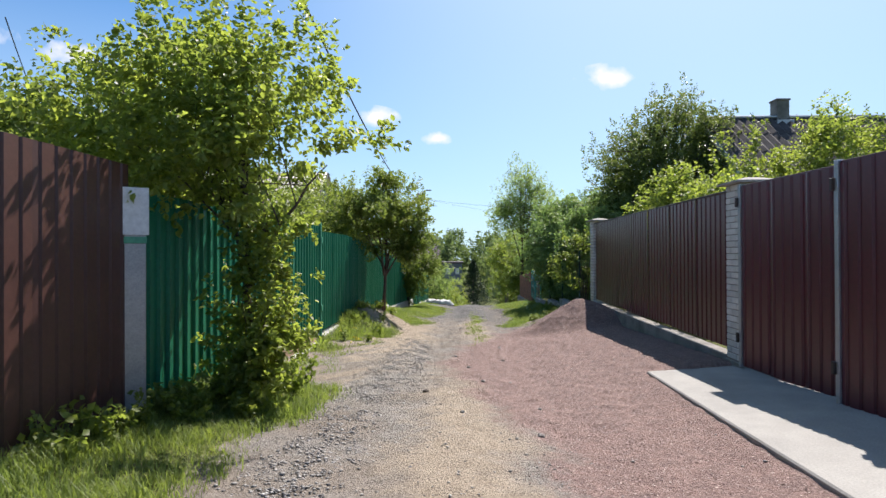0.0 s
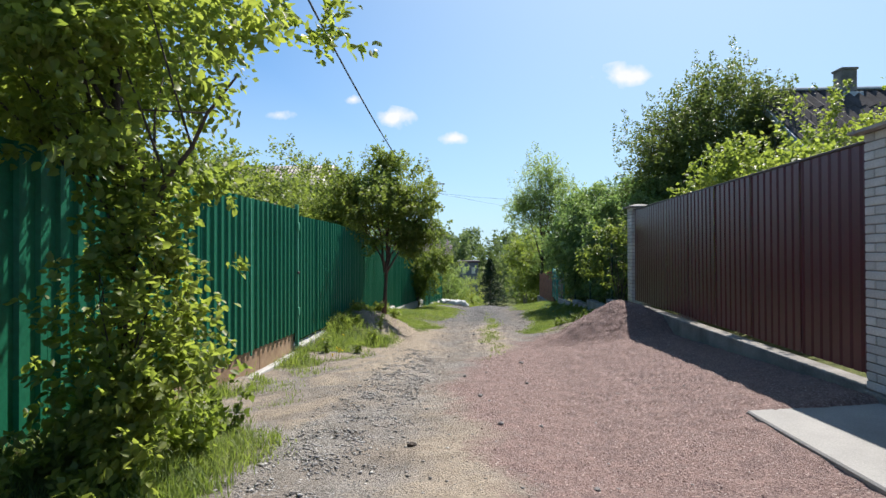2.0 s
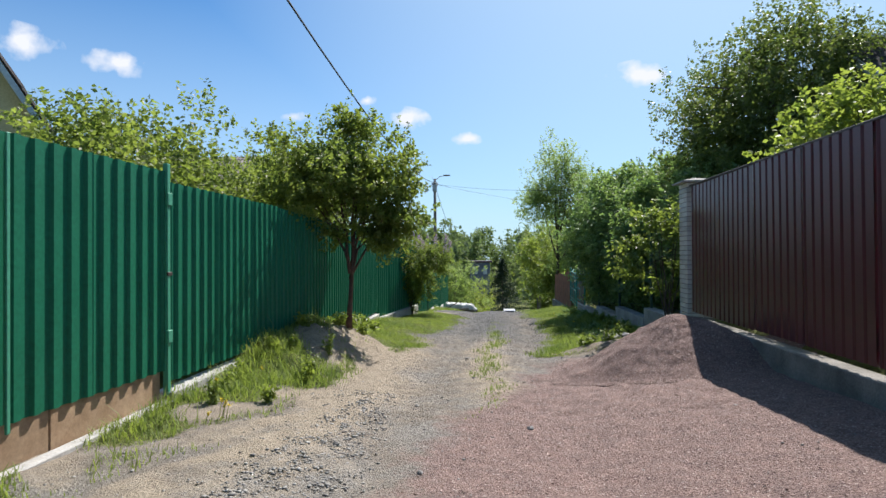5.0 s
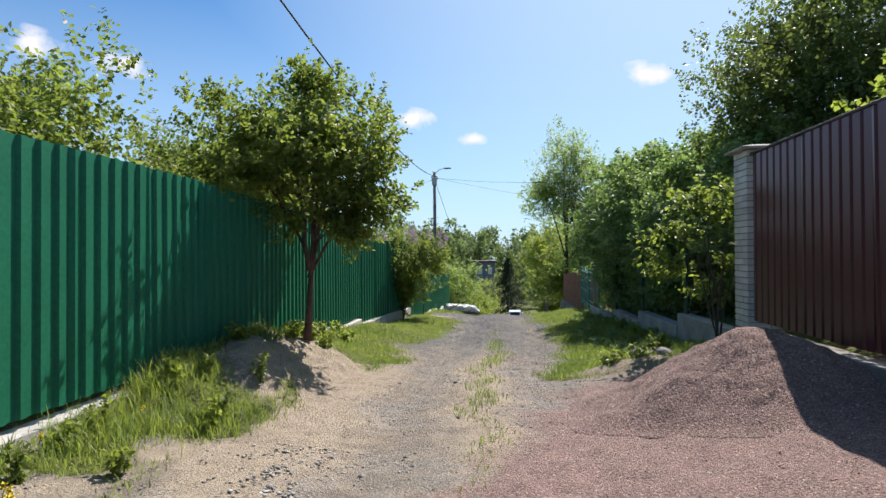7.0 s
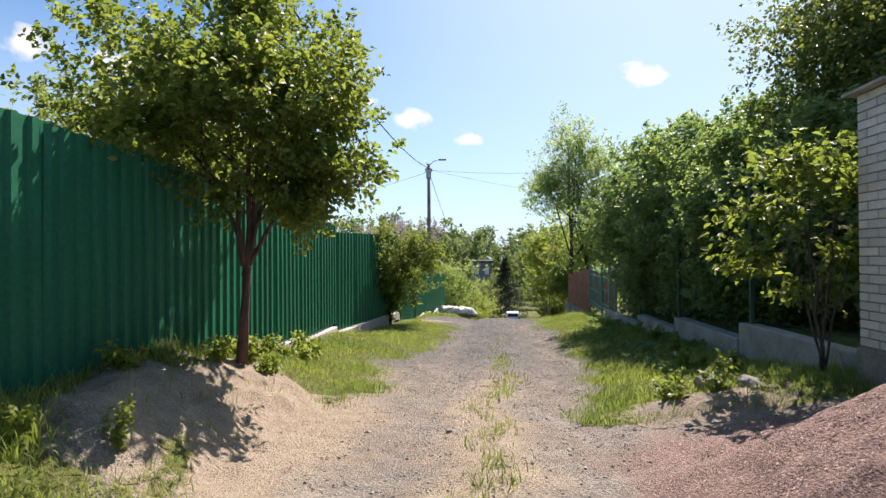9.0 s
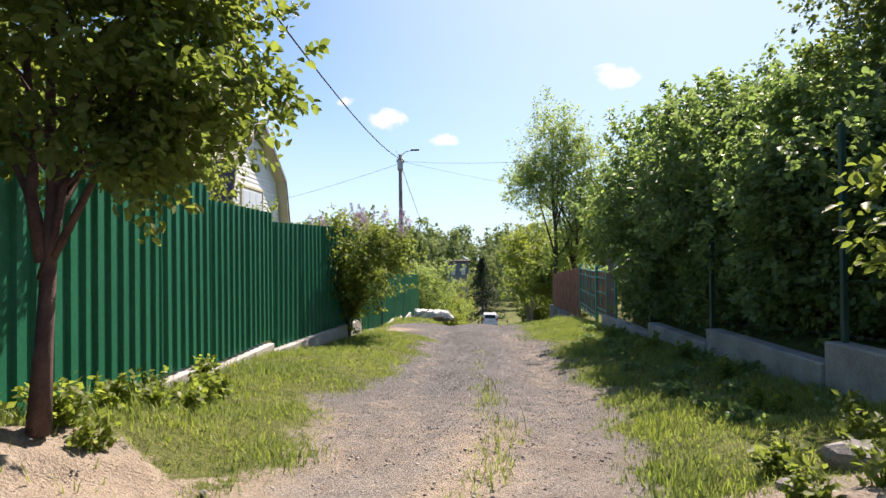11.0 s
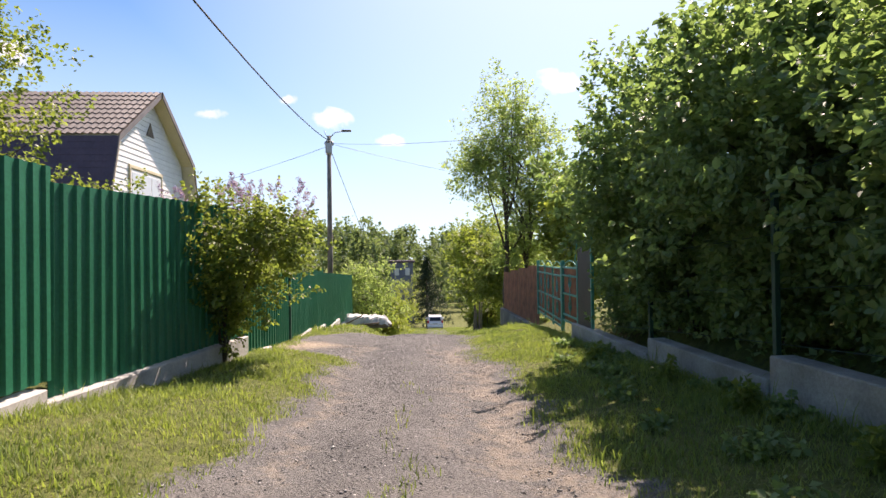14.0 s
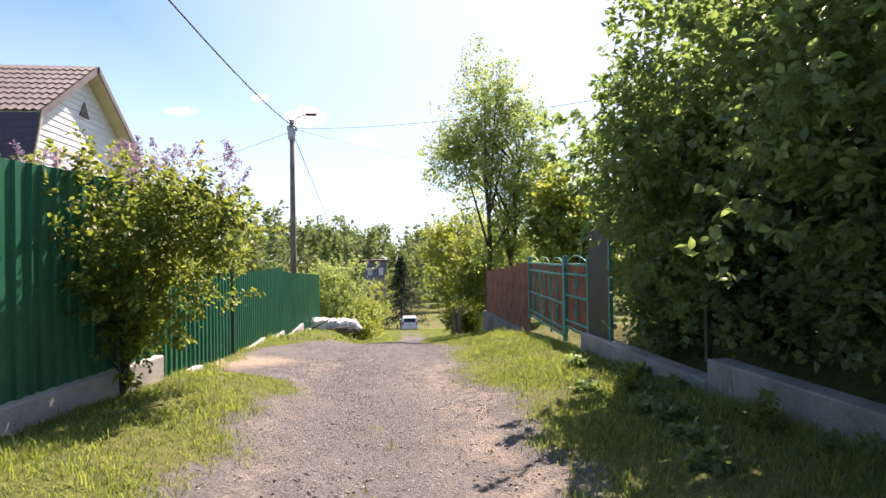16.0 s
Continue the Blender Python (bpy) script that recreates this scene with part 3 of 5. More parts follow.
part("cover_plate", boxed(-0.1, -0.046, 1.36, 0.1, -0.032, 1.75, 0.003), M_SIDING, wp, "pale upper cover plate")
part("strap", boxed(-0.085, -0.04, 1.29, 0.085, -0.03, 1.345, 0.003), M_GREENPAINT, wp, "green strap round the post")
gp = fence_post("fence_post", lx(10.9) + 0.03, 10.9, -0.4, 1.8, 0.05, 0.05, M_GREENPAINT, "light green painted steel gate post")
part("latch", boxed(0.015, -0.035, 0.735, 0.035, 0.045, 0.77, 0.004), M_DARKSHEET, gp, "dark steel gate latch")
for z in (0.1, 1.4):
    part("hinge", boxed(0.01, -0.04, z, 0.04, 0.04, z + 0.12, 0.005), M_GREENPAINT, gp)
fence_post("fence_post", lx(9.1) + 0.035, 9.1, -0.2, 1.72, 0.02, 0.03, M_GREENPAINT, "light green painted steel joint strip on the fence")
fence_post("fence_post", -1.6, 28.03, -1.45, 0.16, 0.07, 0.07, M_DARKGREEN, "dark green steel post of the low fence")

# footings of the fences
def footing(x0, y0, x1, y1, bot, top, width, material, label, name="fence_footing"):
    a, c = Vector((x0, y0)), Vector((x1, y1))
    ob = part(name, boxed(0, -width / 2, bot, (c - a).length, width / 2, top, 0.012), material)
    ob.matrix_basis = pose(x0, y0, 0, 0, 0, math.degrees(math.atan2(y1 - y0, x1 - x0)))
    return tagged(ob, label, "footing")


for i, (y0, y1) in enumerate(((4.75, 6.3), (6.32, 7.9), (7.92, 9.5), (9.52, 10.86))):
    b0 = part("kick_board", boxed(0, -0.015, -0.75, y1 - y0, 0.015, -0.11, 0.003), M_BOARD)
    b0.matrix_basis = pose(lx(y0) - 0.03, y0, 0, 0, 0, 89)
    tagged(b0, "tan wooden kick board under a green fence", "board", "kick boards")
footing(lx(4.8) + 0.06, 4.8, lx(10.9) + 0.06, 10.9, -0.95, -0.43, 0.1, M_CONC, "pale concrete strip at the foot of a fence")
for y0, y1, top in ((10.9, 13.8, -0.36), (13.8, 16.8, -0.50), (16.8, 18.8, -0.58), (18.8, 20.9, -0.68), (20.9, 24.95, -0.80)):
    footing(lx(y0), y0, lx(y1), y1, top - 1.2, top, 0.2, M_CONC, "pale concrete footing stepping down under a green fence")
for y0, y1, top in ((25.0, 26.2, -1.16), (26.2, 28, -1.33), (28, 30.6, -1.4), (30.6, 33.2, -1.6), (33.2, 37, -1.85), (37, 42.8, -2.3)):
    footing(-1.69, y0, -1.66, y1, top - 1.2, top, 0.22, M_CONC, "pale concrete footing stepping down under a low fence")

# the other side: gates, brick pillars, fence
MAR = dict(pitch=0.15, crest=0.10, slope=0.014, depth=0.018)


def right_run(y0, y1, off, bot, top, label, **k):
    return sheet_fence("sheet_fence", (rx(y1) + off, y1), (rx(y0) + off, y0), bot, bot, top, top, M_MAROON, label, **{**MAR, **k})


mfence = right_run(7.12, 14.72, 0.06, 0.02, 1.94, "maroon profiled steel sheet fence between brick pillars")
part("capping", boxed(0, -0.03, 1.94, 7.6, 0.03, 1.965, 0.004), M_DARKSHEET, mfence, "dark maroon capping strip")
footing(rx(7.1) + 0.1, 7.1, rx(15.1) + 0.1, 15.1, -1.5, -0.07, 0.2, M_CONCDARK, "weathered grey concrete footing under a maroon fence")


def gate_leaf(y0, y1, label):
    """A gate leaf: steel tube frame with profiled sheet on it."""
    root = thing("gate_leaf", rx(y1) - 0.02, y1, 0, -90 + math.degrees(math.atan(0.036)), label, "gate", "maroon gate leaves")
    w = y1 - y0
    n_ = 3
    for i in range(n_):
        v, f = corrugated(w / n_ + 0.01, -0.1, 1.95, -0.1, 1.95, 0.15, 0.10, 0.014, 0.018, 0.03)
        put("sheet", mesh_of("sheet", v, f, M_MAROON), root, pose(i * w / n_, -0.002 * (i % 2), 0))
    for x in (0.0, w):
        part("stile", boxed(x - 0.025, -0.026, -0.13, x + 0.025, 0.03, 1.98, 0.004), M_GALV, root)
    for z in (-0.1, 1.95):
        part("frame_rail", boxed(0, 0.004, z - 0.02, w, 0.04, z + 0.02, 0.003), M_MAROON, root)
    for z in (0.15, 1.72):
        part("hinge", boxed(-0.05, -0.05, z, -0.01, 0.0, z + 0.11, 0.006), M_DARKSHEET, root, "dark steel hinge")
    return root


gate_leaf(5.0, 6.66, "maroon profiled steel gate leaf with galvanised stiles, closed")
gate_leaf(3.2, 4.9, "maroon profiled steel gate leaf with galvanised stiles, closed")
right_run(-6, 3.1, 0.0, -0.1, 1.95, "maroon profiled steel fence beside a gate")

BRICK_ME = bpy.data.meshes.new("brick")
_b = boxed(-0.125, -0.06, 0, 0.125, 0.06, 0.065, 0.006)
_b.to_mesh(BRICK_ME)
_b.free()
BRICK_ME.materials.append(M_BRICK)


def brick_pillar(x, y, z0, courses, rz, label):
    """A pillar one and a half bricks square, four bricks to a course laid round a core, with a sheet metal cap."""
    root = thing("brick_pillar", x, y, z0, rz, label, "pillar", "brick pillars")
    part("core", boxed(-0.182, -0.182, -0.02, 0.182, 0.182, courses * 0.075, 0), M_MORTAR, root)
    part("base", boxed(-0.21, -0.21, -1.2, 0.21, 0.21, -0.015, 0.01), M_CONCDARK, root, "grey concrete base")
    for k in range(courses):
        s = 1 if k % 2 else -1
        for q in range(4):
            m_ = pose(0, 0, 0, 0, 0, 90 * q) @ pose(s * 0.065, -0.13, k * 0.075, 0, random.uniform(-0.4, 0.4), random.uniform(-0.7, 0.7))
            put("brick", BRICK_ME, root, m_)
    bm = boxed(-0.27, -0.27, courses * 0.075, 0.27, 0.27, courses * 0.075 + 0.025)
    r = bmesh.ops.extrude_face_region(bm, geom=[f for f in bm.faces if f.normal.z > 0.9])
    for v in [g for g in r["geom"] if isinstance(g, bmesh.types.BMVert)]:
        v.co.x *= 0.25
        v.co.y *= 0.25
        v.co.z += 0.05
    part("cap", bm, M_WALL, root, "weathered grey pillar cap")
    return root


brick_pillar(rx(6.9) + 0.19, 6.9, -0.09, 28, -2, "white silicate brick gate pillar with a grey cap")
brick_pillar(rx(14.92) + 0.19, 14.92, -0.09, 28, -2, "white silicate brick corner pillar with a grey cap")

slab = part("concrete_apron", boxed(-0.68, -9.0, -0.3, 0.66, 0, 0.03, 0.012), M_SLAB)
slab.matrix_basis = pose(3.06, 6.93, -0.222, -2.0, -4.5, -3.5)
tagged(slab, "pale smooth concrete apron in front of a gate", "paving", kind="structure")

# stepped retaining wall with a wire fence
for y0, y1, top in ((15.1, 17.8, -0.22), (17.8, 20.32, -0.43), (20.32, 22.72, -0.63), (22.72, 26.0, -0.83)):
    footing(3.96, y0, 3.98, y1 - 0.005, top - 1.4, top, 0.22, M_WALL, "stained grey concrete retaining wall, stepping down", "retaining_wall")
for y, z0, z1 in ((17.7, -0.3, 1.76), (20.4, -0.5, 1.1), (22.9, -0.7, 0.95), (15.4, -0.3, 1.5)):
    fence_post("wire_fence_post", 4.0, y, z0, z1, 0.05, 0.05, M_DARKGREEN, "dark green steel post of a wire fence")
runs = []
for k in range(4):
    f = k / 3
    runs.append(([(4.0, y, zb + (zt - zb) * f) for y, zb, zt in ((15.4, -0.1, 1.45), (17.7, -0.15, 1.3), (20.4, -0.35, 1.05), (22.9, -0.55, 0.9), (25.1, -0.75, 0.6))], 0.003))
put("wire_strand", tubes("wire_strand", runs, M_DARKGREEN, 4), label="thin galvanised wires strung between green posts", category="wire")

# teal gate with rusty sheets
def teal_gate(p0, p1, z0, z1, label, panels):
    a, c = Vector(p0), Vector(p1)
    w = (c - a).length
    root = thing("ornamental_gate", a.x, a.y, 0, math.degrees(math.atan2(c.y - a.y, c.x - a.x)), label, "gate", "teal gate leaves")
    for i in range(panels + 1):
        x = w * i / panels
        r_ = 0.035 if i in (0, panels) else 0.02
        part("stile", boxed(x - r_, -r_, z0, x + r_, r_, z1 + (0.14 if i in (0, panels) else 0), 0.004), M_TEAL, root)
    for z in (z0 + 0.08, z0 + 0.2, z0 + 0.62, z1 - 0.16, z1):
        part("cross_rail", boxed(0, -0.018, z - 0.018, w, 0.018, z + 0.018, 0.003), M_TEAL, root)
    for i in range(panels):
        x0, x1 = w * i / panels + 0.03, w * (i + 1) / panels - 0.03
        part("panel", boxed(x0, 0.02, z0 + 0.1, x1, 0.026, z1 - 0.02), M_RUST, root, "rusty red-brown steel sheet")
        xc = (x0 + x1) / 2
        scroll = []
        for zc in (z0 + 0.4, z0 + 0.85):
            for s in (-1, 1):
                scroll.append(([(xc + s * 0.13 * math.sin(k / 9 * 5.5) * (1 - k / 14), -0.012, zc + (0.17 - 0.017 * k) * math.cos(k / 9 * 5.5)) for k in range(10)], 0.008))
        scroll.append(([(xc, -0.012, z0 + 0.2), (xc, -0.012, z1 - 0.16)], 0.009))
        put("scrollwork", tubes("scrollwork", scroll, M_TEAL, 5), root)
        arc = [([(x0 + (x1 - x0) * k / 10, 0, z1 + 0.02 + 0.12 * math.sin(math.pi * k / 10)) for k in range(11)], 0.009)]
        put("crest", tubes("crest", arc, M_TEAL, 5), root)
    return root


teal_gate((4.06, 27.2), (4.0, 25.95), -0.98, 0.16, "teal wrought iron wicket backed with rusty sheet, closed", 1)
teal_gate((4.38, 30.7), (4.07, 27.28), -1.15, 0.13, "teal wrought iron double gate backed with rusty sheet, closed", 3)
arch = tubes("garden_arch", [([(4.3, 27.2 - 1.1 * k / 10 + 0.0, 0.1 + 0.75 * math.sin(math.pi * k / 10) ** 0.6) for k in range(11)], 0.014)], M_TEAL, 6)
put("garden_arch", arch, label="thin teal steel hoop above a wicket", category="arch")
dp = part("steel_screen", boxed(-0.02, 0, -1.2, 0.02, 0.72, 0.66, 0.004), M_DARKSHEET)
dp.matrix_basis = pose(3.98, 25.15, 0)
tagged(dp, "dark brown flat steel screen beside a wicket", "screen")
fence_post("wire_fence_post", 3.97, 25.1, -1.1, 0.75, 0.05, 0.05, M_TEAL, "teal steel post beside a dark panel")
rust = thing("rusty_fence", 4.42, 36.2, 0, -90, "rusty red-brown steel sheet fence on a concrete kerb", "fence")
for i in range(4):
    v, f = corrugated(1.36, -1.95 + 0.1 * i, -0.2 + 0.1 * i, -1.85 + 0.1 * i, -0.17 + 0.1 * i, 0.4, 0.36, 0.01, 0.008, 0.0)
    put("sheet", mesh_of("sheet", v, f, M_RUST), rust, pose(1.35 * i, -0.003 * (i % 2), 0))
footing(4.36, 30.8, 4.38, 36.3, -3.2, -1.5, 0.2, M_CONCDARK, "low grey concrete kerb under a rusty fence")


# ---- trees ----
def leaves(name, centres, per, spread, size, material, seed, up=0.3, flat=0.5, shoot=0.0, broad=False):
    """Many small folded leaves, in loose tufts round the centres, or (shoot: their length) set alternately along twigs that start there; broad: rounder leaves of four faces."""
    r = np.random.default_rng(seed)
    c0 = np.asarray(centres, float)
    mid = c0.mean(0)
    out = c0 - mid
    out /= np.linalg.norm(out, axis=1)[:, None] + 1e-6
    tw = out * 0.75 + r.normal(0, 0.42, c0.shape) + np.array([0, 0, 0.6])
    tw /= np.linalg.norm(tw, axis=1)[:, None]
    reach = r.uniform(0.35, 1.3, (len(c0), 1)) ** 1.3 * shoot
    c, axis, reach = np.repeat(c0, per, 0), np.repeat(tw, per, 0), np.repeat(reach, per, 0)
    n_ = len(c)
    d = r.normal(0, 1, (n_, 3)) + np.array([0, 0, -0.2])
    d /= np.linalg.norm(d, axis=1)[:, None]
    if shoot:
        f_ = r.uniform(-0.25, 1, (n_, 1))
        c = c + axis * reach * f_ + r.normal(0, 1, (n_, 3)) * spread * (0.75 - 0.5 * np.clip(f_, 0, 1))
        d = d - axis * (d * axis).sum(1)[:, None] * 0.6 + axis * 0.55 + np.array([0, 0, -0.15])
        d /= np.linalg.norm(d, axis=1)[:, None]
    else:
        c = c + r.normal(0, 1, (n_, 3)) * spread * np.array([1, 1, 0.8])
    nr = r.normal(0, 1, (n_, 3)) * flat + np.array([0, 0, up + 0.4])
    s = np.cross(d, nr)
    s /= np.linalg.norm(s, axis=1)[:, None] + 1e-6
    up_ = np.cross(s, d)
    L = size * r.uniform(0.65, 1.35, n_)[:, None]
    W = L * 0.37
    fold = up_ * L * 0.12
    if broad:
        dip = up_ * L * -0.08
        v = np.stack([c, c + d * L * 0.32 + s * W * 0.8 + fold, c + d * L * 0.68 + s * W * 0.72 + fold, c + d * L + dip,
                      c + d * L * 0.68 - s * W * 0.72 + fold, c + d * L * 0.32 - s * W * 0.8 + fold], 1)
        tri = ((0, 1, 2), (0, 2, 3), (0, 3, 4), (0, 4, 5))
    else:
        v = np.stack([c, c + d * L * 0.45 + s * W + fold, c + d * L, c + d * L * 0.45 - s * W + fold], 1)
        tri = ((0, 1, 2), (0, 2, 3))
    base = np.arange(n_)[:, None] * v.shape[1]
    f = np.concatenate([base + np.array([t]) for t in tri], 1).reshape(-1, 3)
    return raw_mesh(name, v.reshape(-1, 3), f, material)


def raw_mesh(name, v, f, material):
    """A mesh from arrays of places and triangles."""
    me = bpy.data.meshes.new(name)
    me.vertices.add(len(v))
    me.vertices.foreach_set("co", v.astype(np.float32).ravel())
    me.loops.add(f.size)
    me.loops.foreach_set("vertex_index", f.ravel().astype(np.int32))
    me.polygons.add(len(f))
    me.polygons.foreach_set("loop_start", (np.arange(len(f)) * 3).astype(np.int32))
    me.update(calc_edges=True)
    me.materials.append(material)
    return me


def blob_points(blobs, count, seed, core=0.35, lump=0.35, bough=7):
    """Points in lumpy ellipsoids, more of them towards the outside."""
    r = np.random.default_rng(seed)
    vol = np.array([b_[3] * b_[4] * b_[5] for b_ in blobs])
    vol = vol ** 0.75
    out = []
    for b_, n_ in zip(blobs, (count * vol / vol.sum()).astype(int) + 1):
        d = r.normal(0, 1, (n_, 3))
        d /= np.linalg.norm(d, axis=1)[:, None]
        ph = r.uniform(0, 6.28, 6)
        bulge = 1 + lump * (np.sin(3 * d[:, 0] + ph[0]) * np.sin(4 * d[:, 1] + ph[1]) + 0.6 * np.sin(7 * d[:, 2] + ph[2]) * np.sin(6 * d[:, 0] + ph[3]))
        rad = r.uniform(core, 1, n_) ** 0.6 * bulge
        heads = np.array(b_[:3]) + d * rad[:, None] * np.array(b_[3:6])
        # gathered into boughs, so that the crown has masses and gaps
        own = heads[r.integers(0, max(3, n_ // bough), n_)]
        wide = 0.2 * min(b_[3:6]) + 0.04
        out.append(own + r.normal(0, 1, (n_, 3)) * wide * np.array([1, 1, 0.6]))
    return np.concatenate(out)


def tree(name, x, y, label, blobs, stems, material, bark, tufts, per, size, spread, seed, category="tree", limbs=22, group="", z=None, lump=0.35, core=0.35, shoots=2.8, broad=False):
    """A tree: stems (lean x, lean y, height, radius, and where they spring from) and limbs in one tapered mesh, and a crown of leaf tufts. Heights and places are local to its foot."""
    r = np.random.default_rng(seed)
    root = thing(name, x, y, (gz(x, y) if z is None else z) - 0.03, 0, label, category, group)
    pts = blob_points(blobs, tufts, seed, core, lump)
    runs, ends = [], []
    for sx, sy, h, rad, *foot in stems:
        fx, fy, fz = (*foot, 0, 0, 0)[:3]
        path, radii = [], []
        for k in range(7):
            f = k / 6
            path.append((fx + sx * f ** 1.3 + r.normal(0, 0.02) * h * 0.4 * (0 < k), fy + sy * f ** 1.3 + r.normal(0, 0.02) * h * 0.4 * (0 < k), fz + (h - fz) * f - 0.06 * (k == 0)))
            radii.append(rad * (1.25 - 0.25 * min(1, f * 6)) * (1 - 0.75 * f))
        runs.append((path, radii))
        ends.append((path, radii))
    for i in range(limbs):
        path, radii = ends[i % len(ends)]
        k = int(r.integers(2, 7))
        a = Vector(path[k])
        tgt = Vector(pts[r.integers(len(pts))])
        if tgt.z < a.z - 0.4:
            tgt.z = a.z + abs(tgt.z - a.z) * 0.4
        mid = a.lerp(tgt, 0.5) + Vector((r.normal(0, 0.06), r.normal(0, 0.06), 0.06)) * (tgt - a).length
        rr = max(0.004, radii[k] * 0.6)
        runs.append(([a, a.lerp(mid, 0.6), mid, mid.lerp(tgt, 0.6), tgt], [rr, rr * 0.8, rr * 0.6, rr * 0.4, rr * 0.2]))
    put("trunk", tubes("trunk", runs, bark, 6), root)
    put("crown", leaves("crown", pts, round(per * 1.3), spread * 0.66, size * 0.7, material, seed + 1, shoot=spread * shoots, broad=broad), root)
    return root


# roadside plum with suckers at its foot, by the first green fence
tree("plum_tree", -2.0, 5.75, "young plum tree with a bushy sucker-covered trunk beside a green fence",
     [(-0.6, 0.1, 2.95, 1.1, 1.05, 0.85), (-0.1, -0.3, 2.55, 0.7, 0.6, 0.5), (-0.95, -0.3, 2.4, 0.8, 0.8, 0.6), (1.0, -0.45, 2.4, 0.27, 0.28, 0.24), (0.0, 0.1, 3.3, 0.7, 0.7, 0.7), (0.55, -0.2, 2.25, 0.2, 0.2, 0.14), (0.0, -0.1, 1.85, 0.42, 0.36, 0.3)],
     [(-0.2, 0.1, 3.2, 0.055), (0.85, -0.35, 2.3, 0.026, 0, 0, 1.2), (-0.5, -0.2, 2.3, 0.03, 0, 0, 1.3)], M_LEAF_YEL, M_BARK, 900, 17, 0.09, 0.09, 11, limbs=24, broad=True)
tree("plum_tree", -4.3, 7.6, "dark leafy garden tree behind a brown fence",
     [(0.1, 0, 2.65, 1.5, 1.5, 1.05), (-0.9, -0.8, 2.2, 1.0, 1.1, 0.85)], [(0, 0, 2.9, 0.09), (-0.6, -0.5, 2.8, 0.06)], M_LEAF_MID, M_BARK, 1400, 15, 0.10, 0.12, 12)
tree("cherry_tree", -1.82, 15.55, "small round-headed cherry tree on a dug bank",
     [(-0.1, 0.1, 2.5, 1.15, 1.25, 0.75), (-0.6, 0.3, 3.0, 0.85, 0.9, 0.55), (0.6, -0.1, 2.2, 0.7, 0.7, 0.5), (0.15, 0, 1.55, 0.45, 0.4, 0.3), (-1.1, 0.2, 2.2, 0.7, 0.7, 0.55), (0.8, 0, 2.5, 0.42, 0.5, 0.35), (0.8, -0.1, 1.75, 0.55, 0.5, 0.35), (0.2, 0.2, 3.3, 0.6, 0.6, 0.42), (0.8, -0.1, 1.4, 0.38, 0.36, 0.26), (0.0, 1.1, 2.15, 0.38, 0.45, 0.42)],
     [(0.12, 0.0, 2.6, 0.052), (-0.45, 0.2, 2.9, 0.034, 0.03, 0, 0.95), (0.6, -0.1, 2.2, 0.028, 0.03, 0, 0.85), (0.25, 1.0, 2.3, 0.028, 0.03, 0, 1.0), (-0.9, 0.2, 2.4, 0.026, 0.03, 0, 1.05)], M_LEAF_MID, M_BARKRED, 1700, 16, 0.088, 0.085, 13, limbs=44, z=-0.27, lump=0.5, shoots=3.4, broad=True)
tree("plum_sucker", -1.98, 5.6, "bushy plum suckers crowded round a trunk", [(0.05, 0, 0.95, 0.3, 0.3, 0.85), (0.12, -0.05, 0.5, 0.32, 0.3, 0.4)],
     [(0.1, 0, 1.5, 0.015), (-0.2, 0.1, 1.3, 0.012), (0.3, -0.1, 1.3, 0.012), (0, -0.2, 1.2, 0.01)], M_LEAF_YEL, M_BARK, 380, 14, 0.082, 0.075, 15, "bush", 16, shoots=3.2, broad=True)
for i, (x, y, top, r_, mt) in enumerate(((-4.9, 13.9, 3.2, 1.3, M_LEAF_MID), (-4.75, 17.6, 3.5, 1.4, M_LEAF_MID), (-5.3, 23.2, 5.1, 1.25, M_LEAF_MID), (-4.7, 20.2, 3.9, 1.5, M_LEAF_MID), (-6.2, 26.5, 3.2, 1.5, M_LEAF_MID), (-4.35, 12.4, 2.7, 0.9, M_LEAF_MID))):
    tree("garden_tree", x, y, "leafy fruit tree in a garden behind a green fence",
         [(0, 0, top * 0.68, r_, r_, top * 0.3), (r_ * 0.4, -0.3, top * 0.55, r_ * 0.7, r_ * 0.7, top * 0.25), (-r_ * 0.4, 0.2, top * 0.8, r_ * 0.5, r_ * 0.5, top * 0.2)],
         [(0, 0, top * 0.8, 0.07), (0.4, 0.2, top * 0.7, 0.045)], mt, M_BARK, 900, 14, 0.10, 0.12, 20 + i, group="garden trees", lump=0.45)

# lilac at the bend of the fence
def lilac(x, y, label, blobs, seed, tufts, cones, z=None):
    root = tree("lilac_bush", x, y, label, blobs, [(0.1, 0, 1.5, 0.03), (-0.4, 0.1, 1.6, 0.025), (0.5, -0.1, 1.5, 0.025), (0.2, 0.3, 1.6, 0.02), (-0.15, -0.25, 1.4, 0.02)],
                M_LEAF_MID, M_BARK, tufts, 18, 0.084, 0.09, seed, "bush", 26, z=z, broad=True)
    r = np.random.default_rng(seed)
    pts = blob_points(blobs, 400, seed + 5, 0.9, 0.25)
    pts = pts[np.argsort(-pts[:, 2] + r.normal(0, 0.25, len(pts)))][:cones]
    for p in pts:
        k = np.linspace(0, 1, 16)[:, None]
        axis = np.array([r.normal(0, 0.3), r.normal(0, 0.3), 1.0])
        c = p + np.array([0, 0, 0.1]) + axis * k * 0.2
        ring = r.normal(0, 1, (16, 3)) * 0.04 * (1.1 - k)
        put("blossom", leaves("blossom", c + ring, 9, 0.012, 0.022, M_LILAC, int(r.integers(1e6))), root, label="pale purple blossom cone")
    return root


